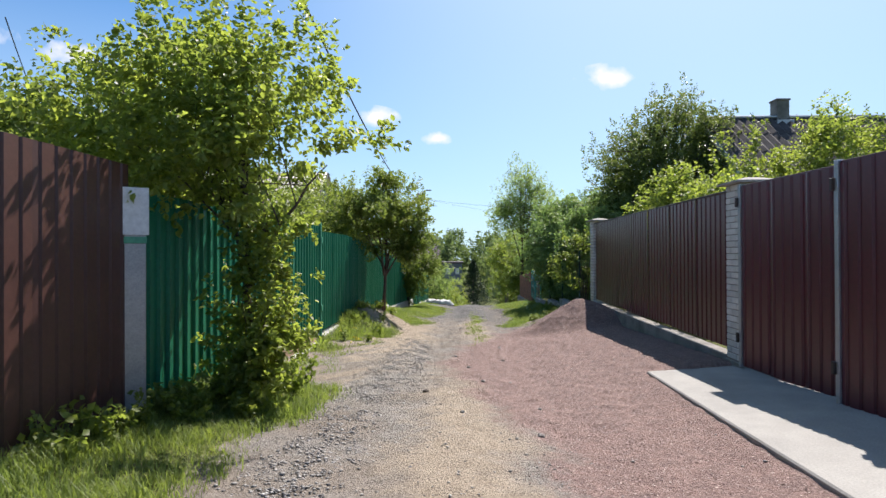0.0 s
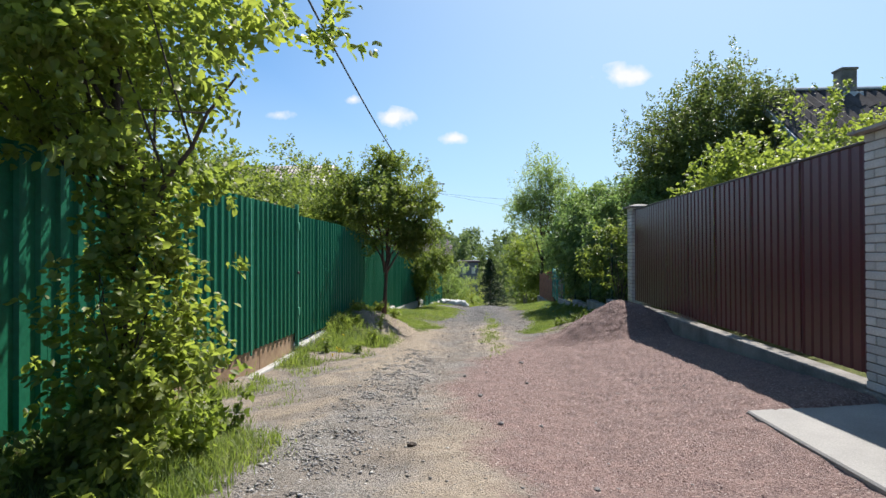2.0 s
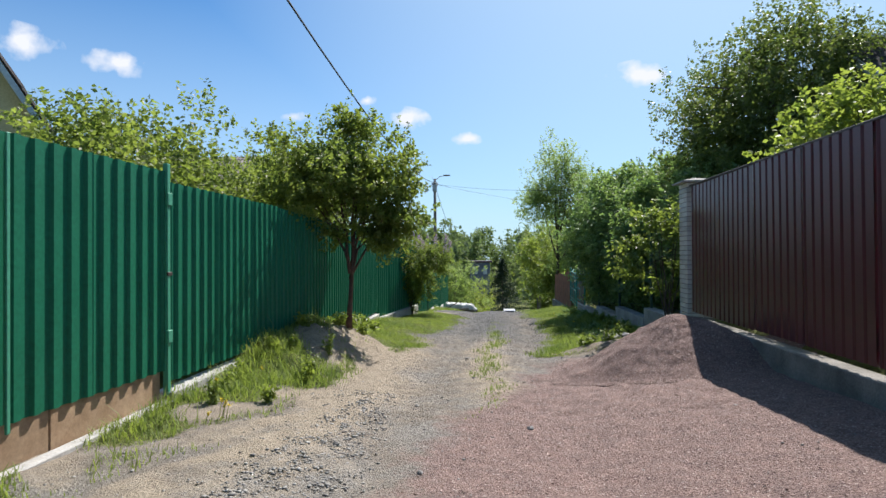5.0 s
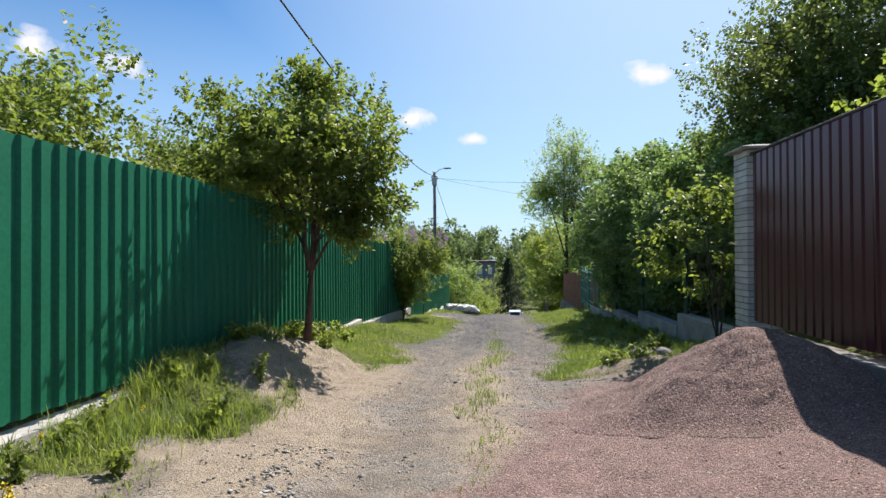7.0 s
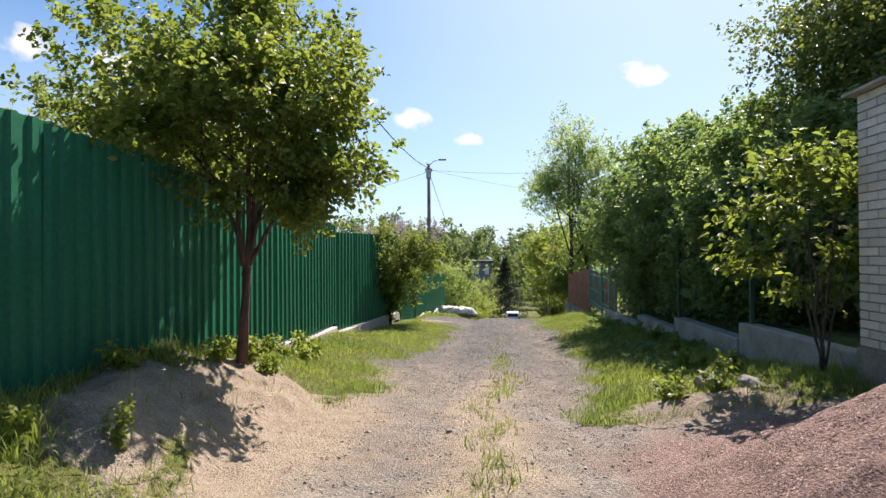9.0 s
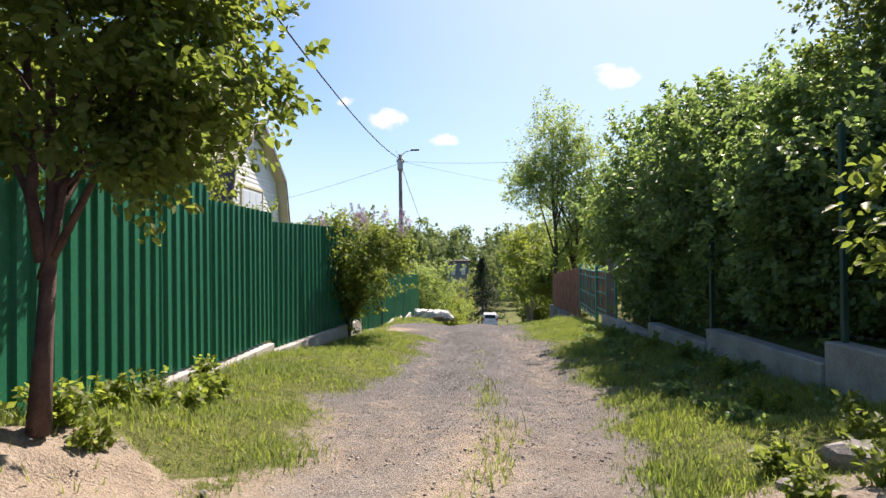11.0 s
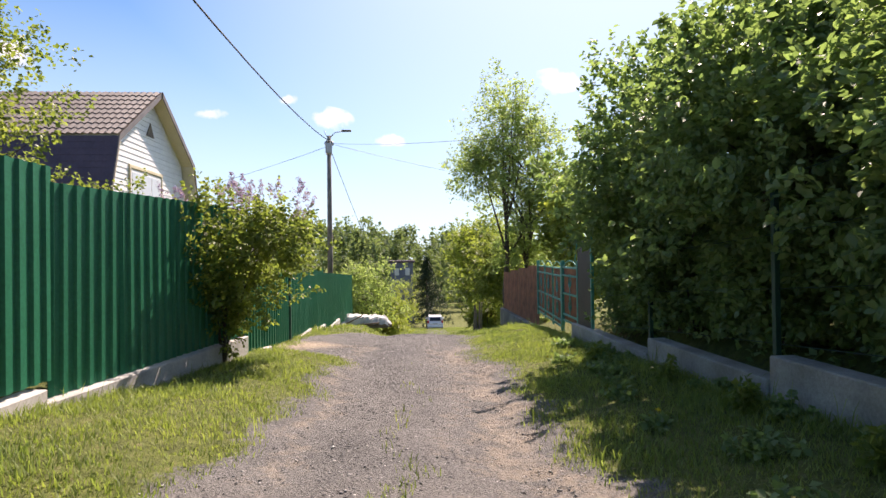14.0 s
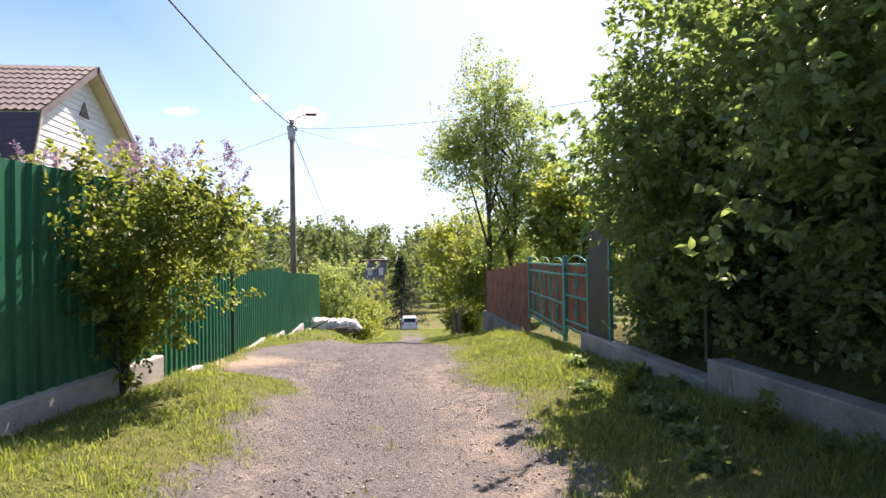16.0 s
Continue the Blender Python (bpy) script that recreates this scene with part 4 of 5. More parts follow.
lilac(-1.75, 24.1, "lilac bush with pale purple blossom against a green fence",
      [(0, 0, 1.6, 1.0, 0.9, 0.8), (0.75, -0.1, 1.75, 0.6, 0.6, 0.5), (-0.45, 0, 1.55, 0.45, 0.5, 0.36), (0.1, 0, 0.85, 0.5, 0.45, 0.45)], 41, 850, 34)
lilac(-2.9, 29.5, "dark purple lilac behind a low green fence", [(0, 0, 1.0, 0.9, 1.0, 0.55), (0.3, 1.2, 1.0, 0.6, 0.7, 0.5)], 42, 450, 16)

# hedge trees over the retaining wall; last two added behind to shade the hedge's front
for i, (x, y, top, r_) in enumerate(((5.3, 17.3, 2.7, 0.95), (4.85, 19.2, 3.0, 1.15), (4.65, 21.3, 3.8, 1.25), (4.65, 23.4, 3.7, 1.25), (5.1, 24.4, 2.8, 0.75), (5.6, 25.8, 3.0, 1.0), (6.3, 20.2, 3.9, 1.4), (6.4, 23.2, 3.7, 1.5), (6.1, 18.4, 3.3, 1.1), (6.0, 21.9, 4.1, 1.2))):
    tree("hedge_tree", x, y, "dense dark green hedge tree overhanging a concrete retaining wall",
         [(0, 0, top * 0.62, r_, r_ * 1.1, top * 0.34), (-0.3, 0.1, top * 0.8, r_ * 0.6, r_ * 0.7, top * 0.2), (-0.35, -0.2, top * 0.4, r_ * 0.75, r_ * 0.8, top * 0.25), (0.5, 0, top * 0.22, r_ * 0.5, r_ * 0.7, top * 0.18)],
         [(-0.1, 0, top * 0.8, 0.05), (0.3, 0.3, top * 0.75, 0.04), (-0.4, -0.3, top * 0.7, 0.035), (0.1, -0.5, top * 0.6, 0.03)], M_LEAF_HEDGE, M_BARK, 1000, 21, 0.112, 0.105, 50 + i, group="hedge trees", lump=0.3, broad=True)

elder = tree("elder_bush", 3.66, 15.6, "young elder bush with pale flowers beside a brick pillar",
             [(0, 0, 1.75, 0.5, 0.45, 0.4), (0.35, -0.1, 1.35, 0.35, 0.38, 0.36), (-0.38, 0, 1.35, 0.32, 0.3, 0.28), (0.1, 0, 1.0, 0.3, 0.3, 0.25), (-0.2, 0.1, 2.0, 0.25, 0.25, 0.2)],
             [(-0.1, 0, 1.8, 0.02), (0.2, 0.1, 1.7, 0.018), (0.3, -0.15, 1.5, 0.015), (-0.25, 0.1, 1.4, 0.015), (0.05, -0.2, 1.6, 0.014)], M_LEAF_MID, M_BARK, 150, 13, 0.11, 0.085, 61, "bush", 16, broad=True)
r = np.random.default_rng(611)
for p in blob_points([(0, 0, 1.75, 0.5, 0.45, 0.4), (-0.35, -0.1, 1.4, 0.35, 0.3, 0.3)], 9, 612, 0.95, 0.1):
    disc = p + np.array([0, 0, 0.06]) + r.normal(0, 1, (14, 3)) * np.array([0.03, 0.03, 0.008])
    put("flower_head", leaves("flower_head", disc, 6, 0.006, 0.014, M_UMBEL, int(r.integers(1e6)), 0.8), elder, label="flat cream flower head")
tree("big_garden_tree", 6.9, 18.6, "tall dense dark tree behind a maroon fence",
     [(0, 0, 4.2, 1.9, 1.9, 2.0), (-0.9, 0, 3.2, 1.2, 1.3, 1.5), (0.6, 0, 5.2, 1.3, 1.3, 1.1)], [(0, 0, 5.4, 0.14), (0.4, 0.2, 4.8, 0.08), (-0.5, 0, 4.4, 0.08)], M_LEAF_DARK, M_BARK, 3200, 17, 0.1, 0.13, 62, limbs=40)
for i, (x, y, top, r_) in enumerate(((5.3, 13.6, 3.1, 0.9), (6.7, 13.3, 3.9, 0.95), (8.3, 13.0, 4.7, 1.05), (9.6, 13.2, 4.2, 0.9), (5.0, 10.9, 2.7, 0.6))):
    tree("garden_maple", x, y, "bright yellow-green young tree behind a maroon fence",
         [(0, 0, top * 0.62, r_, r_, top * 0.3), (0.2, 0, top * 0.86, r_ * 0.5, r_ * 0.5, top * 0.17), (-0.4, 0, top * 0.5, r_ * 0.6, r_ * 0.6, top * 0.2)],
         [(0, 0, top * 0.8, 0.05), (0.3, 0, top * 0.7, 0.03)], M_LEAF_YEL, M_BARK, 560, 13, 0.11, 0.11, 70 + i, group="garden maples", lump=0.5)

for i, (x, y, top, r_) in enumerate(((5.0, 18.2, 1.4, 0.6), (4.75, 20.0, 1.2, 0.65), (4.7, 21.5, 1.1, 0.6), (4.65, 23.0, 1.1, 0.6), (4.6, 24.5, 1.2, 0.55), (5.9, 24.6, 2.2, 1.0))):
    tree("hedge_shrub", x, y, "shaded green shrub at the foot of a hedge", [(0, 0, top * 0.5, r_, r_ * 1.25, top * 0.45)],
         [(0, 0, top * 0.8, 0.03), (0.3, 0.3, top * 0.7, 0.02), (-0.3, -0.3, top * 0.7, 0.02)], M_LEAF_HEDGE, M_BARK, 420, 13, 0.11, 0.11, 150 + i, "bush", 12, group="hedge shrubs")

# tall twin-stemmed rowan by the rusty fence
tree("rowan_tree", 5.0, 37.0, "tall airy twin-stemmed rowan tree beside a rusty fence",
     [(0.0, 0, 6.6, 1.8, 1.5, 1.5), (-0.5, 0, 7.9, 1.2, 1.1, 1.1), (0.9, 0, 5.4, 1.7, 1.4, 1.2), (-1.0, 0.2, 5.6, 1.3, 1.2, 1.0), (0.3, 0, 4.1, 1.3, 1.0, 0.9), (0.5, 0, 2.9, 1.3, 1.0, 0.7), (1.2, 0.2, 4.6, 0.9, 0.9, 0.9), (-1.2, 0, 6.2, 0.8, 0.8, 0.8)],
     [(-0.1, 0, 7.7, 0.11, -0.35, 0), (0.5, 0.2, 6.6, 0.10, 0.4, 0.1)], M_LEAF_PALE, M_BARK, 2100, 13, 0.13, 0.17, 81, limbs=44, lump=0.5, core=0.2)
for i, (x, y, top, r_, mt) in enumerate(((5.5, 48, 6.4, 2.1, M_LEAF_YEL), (7.2, 50, 6.6, 2.2, M_LEAF_MID), (6.0, 42.5, 4.6, 1.6, M_LEAF_MID), (6.3, 56, 6.5, 1.8, M_LEAF_DARK), (6.9, 34.5, 4.3, 1.2, M_LEAF_YEL))):
    tree("lane_tree", x, y, "broad bright green tree at the bottom of the lane",
         [(0, 0, top * 0.6, r_, r_, top * 0.36), (-r_ * 0.4, 0, top * 0.75, r_ * 0.6, r_ * 0.6, top * 0.22), (r_ * 0.4, 0, top * 0.4, r_ * 0.7, r_ * 0.7, top * 0.25)],
         [(0, 0, top * 0.8, 0.12), (0.5, 0, top * 0.7, 0.09), (-0.5, 0, top * 0.7, 0.08)], mt, M_BARK, 800, 14, 0.2, 0.2, 90 + i, group="lane trees")
tree("round_bush", -1.3, 47.5, "pale rounded willow bush at the bottom of the lane",
     [(0, 0, 2.2, 1.6, 1.5, 1.5), (-0.5, 0, 1.2, 1.4, 1.3, 1.0)], [(0, 0, 2.4, 0.09), (0.5, 0, 2.2, 0.06), (-0.5, 0.1, 2.2, 0.06)], M_LEAF_PALE, M_BARK, 800, 14, 0.16, 0.17, 101, "bush")
for i, (x, y, top, r_) in enumerate(((-0.1, 53, 2.4, 1.0), (0.3, 60, 3.0, 1.3), (-0.5, 50, 1.6, 0.8), (0.6, 90, 6.2, 1.8), (5.0, 44.5, 1.8, 0.8))):
    tree("lane_bush", x, y, "light green scrub beside the lower lane",
         [(0, 0, top * 0.55, r_, r_, top * 0.42)], [(0, 0, top * 0.8, 0.04), (0.3, 0.2, top * 0.7, 0.03)], M_LEAF_YEL, M_BARK, 330, 14, 0.16, 0.15, 110 + i, "bush", 12, group="lane scrub")


def spruce(x, y, height, seed, label):
    r = np.random.default_rng(seed)
    root = thing("spruce_tree", x, y, gz(x, y), 0, label, "tree")
    put("trunk", tubes("trunk", [([(0, 0, -0.1), (0, 0, height * 0.5), (0, 0, height)], [0.14, 0.09, 0.01])], M_BARK, 7), root)
    pts = []
    for k in range(26):
        z = height * (0.12 + 0.86 * k / 25)
        reach = (height - z) * 0.42 + 0.15
        for j in range(10):
            a = r.uniform(0, 6.28)
            for f in np.linspace(0.2, 1, 6):
                pts.append((math.cos(a) * reach * f, math.sin(a) * reach * f, z - 0.25 * reach * f))
    put("crown", leaves("crown", pts, 8, 0.09, 0.15, M_NEEDLE, seed), root)


spruce(3.5, 86.0, 8.6, 121, "dark narrow spruce beyond the lower lane")

# far woods, as one mass of uneven trees, aerial haze put into their leaf colour
r = np.random.default_rng(77)
tops = []
for i in range(600):
    d = r.uniform(85, 170) if i < 520 else r.uniform(125, 160)
    a = r.uniform(-0.75, 0.75) if i < 520 else r.uniform(-0.1, 0.16)
    x, y = d * math.sin(a), 17 + d * math.cos(a)
    if abs(x - 3) < 2.5 and d < 120:
        continue
    h = r.uniform(11, 16.5) * (0.6 + 0.5 * d / 150) + (2.5 if x < -8 else 0)
    w = r.uniform(1.5, 2.8)
    z0 = gz(x, y)
    k = 42
    u = r.uniform(0, 1, k) ** 0.8
    ang = r.uniform(0, 6.28, k)
    rad = w * (1 - 0.75 * u) * r.uniform(0.3, 1, k)
    tops.append(np.stack([x + rad * np.cos(ang), y + rad * np.sin(ang), z0 + h * (0.1 + 0.9 * u)], -1))
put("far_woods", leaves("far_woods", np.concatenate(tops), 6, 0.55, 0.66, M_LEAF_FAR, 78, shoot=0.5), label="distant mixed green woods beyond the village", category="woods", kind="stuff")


# ---- houses ----
def quad_slab(p, q, r_, s, thick):
    """A flat plate on four corners, thickened along its normal."""
    p, q, r_, s = map(Vector, (p, q, r_, s))
    nn = (q - p).cross(s - p).normalized() * thick
    v = [p, q, r_, s, p - nn, q - nn, r_ - nn, s - nn]
    return v, [(0, 1, 2, 3), (7, 6, 5, 4), (0, 4, 5, 1), (1, 5, 6, 2), (2, 6, 7, 3), (3, 7, 4, 0)]


def tiled(p, q, r_, s, courses, waves, amp=0.025, lap=0.03):
    """Stepped, waved tile courses between the eave p-q and the ridge s-r."""
    p, q, r_, s = map(Vector, (p, q, r_, s))
    nn = (q - p).cross(s - p).normalized()
    verts, faces = [], []
    cols = waves * 4
    for k in range(courses):
        for f, h in ((k / courses, lap), ((k + 1) / courses, 0.0)):
            a, c = p.lerp(s, f), q.lerp(r_, f)
            for j in range(cols + 1):
                verts.append(a.lerp(c, j / cols) + nn * (0.02 + h + amp * (1 + math.sin(2 * math.pi * j / 4))))
    w = cols + 1
    for k in range(2 * courses - 1):
        for j in range(cols):
            faces.append((k * w + j, k * w + j + 1, (k + 1) * w + j + 1, (k + 1) * w + j))
    return verts, faces


def gambrel_house():
    X, Y0, Y1, YP = -8.37, 33.6, 40.6, 37.1
    root = thing("gambrel_house", X, YP, gz(X, YP) - 0.2, 0, "white sided house with a brown gambrel roof", "house")
    base = root.location.z
    e, k_, pk = 1.9 - base, 4.25 - base, 6.3 - base
    Yl, Yr, Kl, Kr = Y0 - YP, Y1 - YP, -2.95, 2.95
    prof = [(Yl, 0), (Yr, 0), (Yr, e), (Kr, k_), (0, pk), (Kl, k_), (Yl, e)]
    v = [(0, y, z) for y, z in prof] + [(-8, y, z) for y, z in prof]
    n_ = len(prof)
    put("wall", mesh_of("wall", v, [tuple(range(n_)), tuple(range(2 * n_ - 1, n_ - 1, -1))] + [(i, i + n_, (i + 1) % n_ + n_, (i + 1) % n_) for i in range(n_)], M_SIDING), root)
    # lapped siding boards on the gable, cut to its outline
    z = 0.6
    while z < pk - 0.25:
        def half(zz):
            return -Yl if zz < e else (np.interp(zz, [e, k_, pk], [-Yl, -Kl, 0.0]))
        h0, h1 = half(z) - 0.05, max(0.02, half(z + 0.19) - 0.05)
        vv = [(0.03, -h0, z), (0.03, h0, z), (0.008, h1, z + 0.2), (0.008, -h1, z + 0.2), (0.002, -h0, z), (0.002, h0, z)]
        put("siding_board", mesh_of("siding_board", vv, [(0, 1, 2, 3), (4, 5, 1, 0)], M_SIDING), root)
        z += 0.19
    ov = 0.45
    # roof: tiled upper slopes, plum lower slopes
    for s in (-1, 1):
        a, c = (ov, s * 3.1, k_ + 0.02), (-8.4, s * 3.1, k_ + 0.02)
        pr, qr = (-8.4, 0, pk + 0.14), (ov, 0, pk + 0.14)
        args = (c, a, qr, pr) if s < 0 else (a, c, pr, qr)
        v, f = tiled(*args, 9, 40)
        put("roof_tiles", mesh_of("roof_tiles", v, f, M_TILEROOF, False), root)
        v, f = quad_slab(*args, 0.1)
        put("roof_deck", mesh_of("roof_deck", v, f, M_CREAM), root)
        a2, c2 = (ov, s * (-Yl + 0.35), e - 0.15), (-8.4, s * (-Yl + 0.35), e - 0.15)
        up1, up2 = (-8.4, s * 3.08, k_), (ov, s * 3.08, k_)
        args = (c2, a2, up2, up1) if s < 0 else (a2, c2, up1, up2)
        v, f = tiled(*args, 12, 40, 0.005, 0.012)
        put("roof_side", mesh_of("roof_side", v, f, M_PURPLEROOF), root, label="dark plum lower roof slope")
        v, f = quad_slab(*args, 0.1)
        put("roof_deck", mesh_of("roof_deck", v, f, M_CREAM), root)
        # verge boards
        for (ya, za), (yb, zb) in (((s * (-Yl + 0.35), e - 0.15), (s * 3.1, k_)), ((s * 3.1, k_), (0, pk + 0.12))):
            v, f = quad_slab((ov + 0.02, ya, za - 0.16), (ov + 0.02, yb, zb - 0.16), (ov + 0.02, yb, zb + 0.06), (ov + 0.02, ya, za + 0.06), 0.04)
            put("verge_board", mesh_of("verge_board", v, f, M_TILEROOF), root)
    win = part("window", boxed(0.0, -1.5, 3.5 - base - 1.7, 0.05, 0.85, 3.45 - base, 0.01), M_SIDING, root)
    for i in range(3):
        y0 = -1.42 + i * 0.75
        part("pane", boxed(0.045, y0, 3.45 - base - 1.6, 0.06, y0 + 0.68, 3.45 - base - 0.08), M_GLASS, win)
    part("surround", boxed(0.0, -1.64, 3.5 - base, 0.08, 0.98, 3.62 - base, 0.01), M_CREAM, win)
    for y0 in (-1.64, 0.86):
        part("surround", boxed(0.0, y0 + 0.03, 3.45 - base - 1.8, 0.08, y0 + 0.1, 3.5 - base, 0.01), M_CREAM, win)
    vt = [(0.035, -0.3, 4.85 - base), (0.035, 0.3, 4.85 - base), (0.035, 0.0, 5.35 - base), (0.06, -0.3, 4.85 - base), (0.06, 0.3, 4.85 - base), (0.06, 0.0, 5.35 - base)]
    put("gable_vent", mesh_of("gable_vent", vt, [(3, 4, 5), (0, 2, 1), (0, 1, 4, 3), (1, 2, 5, 4), (2, 0, 3, 5)], M_WOOD), root, label="small dark triangular vent")
    return root


gambrel_house()


def gable_house(name, x0, x1, y0, y1, eave, ridge, wall_m, roof_m, label, over=0.4, waves=30, base=-0.2):
    """A house with its ridge along x; corrugated roof sheets on both slopes."""
    root = thing(name, x0, y0, base, 0, label, "house")
    w, d = x1 - x0, y1 - y0
    e, rg = eave - base, ridge - base
    prof = [(0, 0), (d, 0), (d, e), (d / 2, rg), (0, e)]
    v = [(0, y, z) for y, z in prof] + [(w, y, z) for y, z in prof]
    put("wall", mesh_of("wall", v, [(0, 4, 3, 2, 1), (5, 6, 7, 8, 9)] + [(i, (i + 1) % 5, (i + 1) % 5 + 5, i + 5) for i in range(5)], wall_m), root)
    drop = (rg - e) / (d / 2) * over
    for s in (0, 1):
        ye = -over if s == 0 else d + over
        a, c = (-over, ye, e - drop + 0.05), (w + over, ye, e - drop + 0.05)
        ra, rc = (-over, d / 2, rg + 0.05), (w + over, d / 2, rg + 0.05)
        args = (a, c, rc, ra) if s == 0 else (c, a, ra, rc)
        v, f = tiled(*args, 4, waves, 0.04, 0.015)
        put("roof", mesh_of("roof", v, f, roof_m), root)
        v, f = quad_slab(*args, 0.08)
        put("roof_deck", mesh_of("roof_deck", v, f, wall_m), root)
    part("ridge_cap", boxed(-over, d / 2 - 0.18, rg + 0.03, w + over, d / 2 + 0.18, rg + 0.13, 0.03), M_GALV, root, "pale metal ridge capping")
    for s in (-over - 0.03, w + over):
        v, f = quad_slab((s, -over, e - drop - 0.1), (s, d / 2, rg - 0.08), (s, d / 2, rg + 0.1), (s, -over, e - drop + 0.1), 0.03)
        put("verge_board", mesh_of("verge_board", v, f, M_BLUEWALL), root)
    return root


hr = gable_house("slate_roof_house", 8.5, 13.6, 15.3, 21.9, 2.9, 5.45, M_BLUEWALL, M_SLATE, "pale blue house with a grey corrugated roof and brick chimney", waves=22)
ch = part("chimney", boxed(2.0, 3.1, 5.2, 2.4, 3.5, 6.25, 0.01), M_CONCDARK, hr, "grey brick chimney")
part("chimney_cap", boxed(1.97, 3.07, 6.25, 2.43, 3.53, 6.31, 0.01), M_CONCDARK, ch)
part("chimney_collar", boxed(1.93, 2.95, 5.3, 2.47, 3.58, 5.6, 0.01), M_GALV, ch)
yh = gable_house("yellow_house", 0, 4, 0, 3.0, 2.9, 5.4, M_YELLOWWALL, M_SLATE, "pale yellow garden house with a steep dark roof", base=-0.4, over=0.25)
yh.matrix_basis = pose(-7.55, 16.1, -0.4, 0, 0, 124)
shed = thing("far_shed", 0.4, 96, gz(0.4, 96), 0, "blue-grey shed among far trees", "shed")
part("wall", boxed(-1.6, 0, 0, 1.6, 4, 8.4, 0.02), M_SHED, shed)
part("roof", boxed(-1.9, -0.3, 8.4, 1.9, 4.3, 8.7, 0.05), M_PURPLEROOF, shed)
for x in (-1.0, 0.5):
    part("window", boxed(x, -0.03, 6.6, x + 0.6, 0.03, 7.6), M_GLASS, shed)

# ---- utility pole and cables ----
PX, PY, PT = -2.15, 39.0, 5.3
pole = thing("utility_pole", PX, PY, gz(PX, PY), 0, "grey concrete utility pole with a street lamp arm", "pole")
ph = PT - pole.location.z
put("shaft", tubes("shaft", [([(0, 0, -0.2), (0, 0, ph * 0.5), (0, 0, ph)], [0.15, 0.125, 0.1])], M_POLE, 4), pole)
for z in (0.25, 0.5, 0.75):
    put("clamp_band", tubes("clamp_band", [([(0, 0, ph - z), (0, 0, ph - z + 0.06)], 0.13)], M_GALV, 8), pole)
put("lamp_arm", tubes("lamp_arm", [([(0, 0, ph - 0.1), (0.25, -0.05, ph + 0.12), (0.55, -0.1, ph + 0.18)], 0.02)], M_GALV, 6), pole)
part("lamp_head", boxed(0.5, -0.17, ph + 0.15, 0.9, -0.03, ph + 0.22, 0.02), M_DARKSHEET, pole, "dark flat street lamp head")
for s in (-0.14, 0.14):
    put("insulator", tubes("insulator", [([(s, 0, ph - 0.4), (s, 0, ph - 0.3), (s, 0, ph - 0.22)], [0.03, 0.05, 0.025])], M_GALV, 8), pole)
part("meter_box", boxed(-0.13, -0.17, ph - 0.72, 0.13, -0.09, ph - 0.3, 0.02), M_GALV, pole, "pale grey fitting strapped to the pole")
put("spike", tubes("spike", [([(-0.05, 0, ph - 0.1), (-0.2, 0, ph + 0.2)], 0.012)], M_GALV, 5), pole)


def cable(a, c, sag, rad, label, steps_=24):
    a, c = Vector(a), Vector(c)
    pts = [a.lerp(c, k / steps_) - Vector((0, 0, 4 * sag * (k / steps_) * (1 - k / steps_))) for k in range(steps_ + 1)]
    put("cable", tubes("cable", [(pts, rad)], M_BLACK, 5), label=label, category="cable")


cable((PX, PY, 5.1), (-1.95, -3.0, 6.07), 1.5, 0.016, "thick black overhead cable between poles")
cable((PX, PY, 5.0), (9.0, 24.5, 3.3), 0.4, 0.006, "thin dark service cable to a house")
cable((PX, PY, 5.0), (22, 52, 4.3), 0.9, 0.007, "thin dark overhead wire")
cable((PX, PY, 4.9), (-22, 56, 3.6), 0.5, 0.008, "thin dark overhead wire")
cable((PX, PY, 4.9), (-0.2, 62, -3.2), 0.25, 0.012, "dark cable running down to lower ground")
cable((-7.0, 8.9, 4.95), (-16.5, 24, 5.6), 0.3, 0.01, "thin dark overhead wire above a garden")
p0 = thing("utility_pole", -1.95, -3.0, gz(-1.95, -3.0), 0, "grey concrete utility pole behind a brown fence", "pole")
put("shaft", tubes("shaft", [([(0, 0, -0.2), (0, 0, 3), (0, 0, 5.9)], [0.15, 0.125, 0.1])], M_POLE, 4), p0)

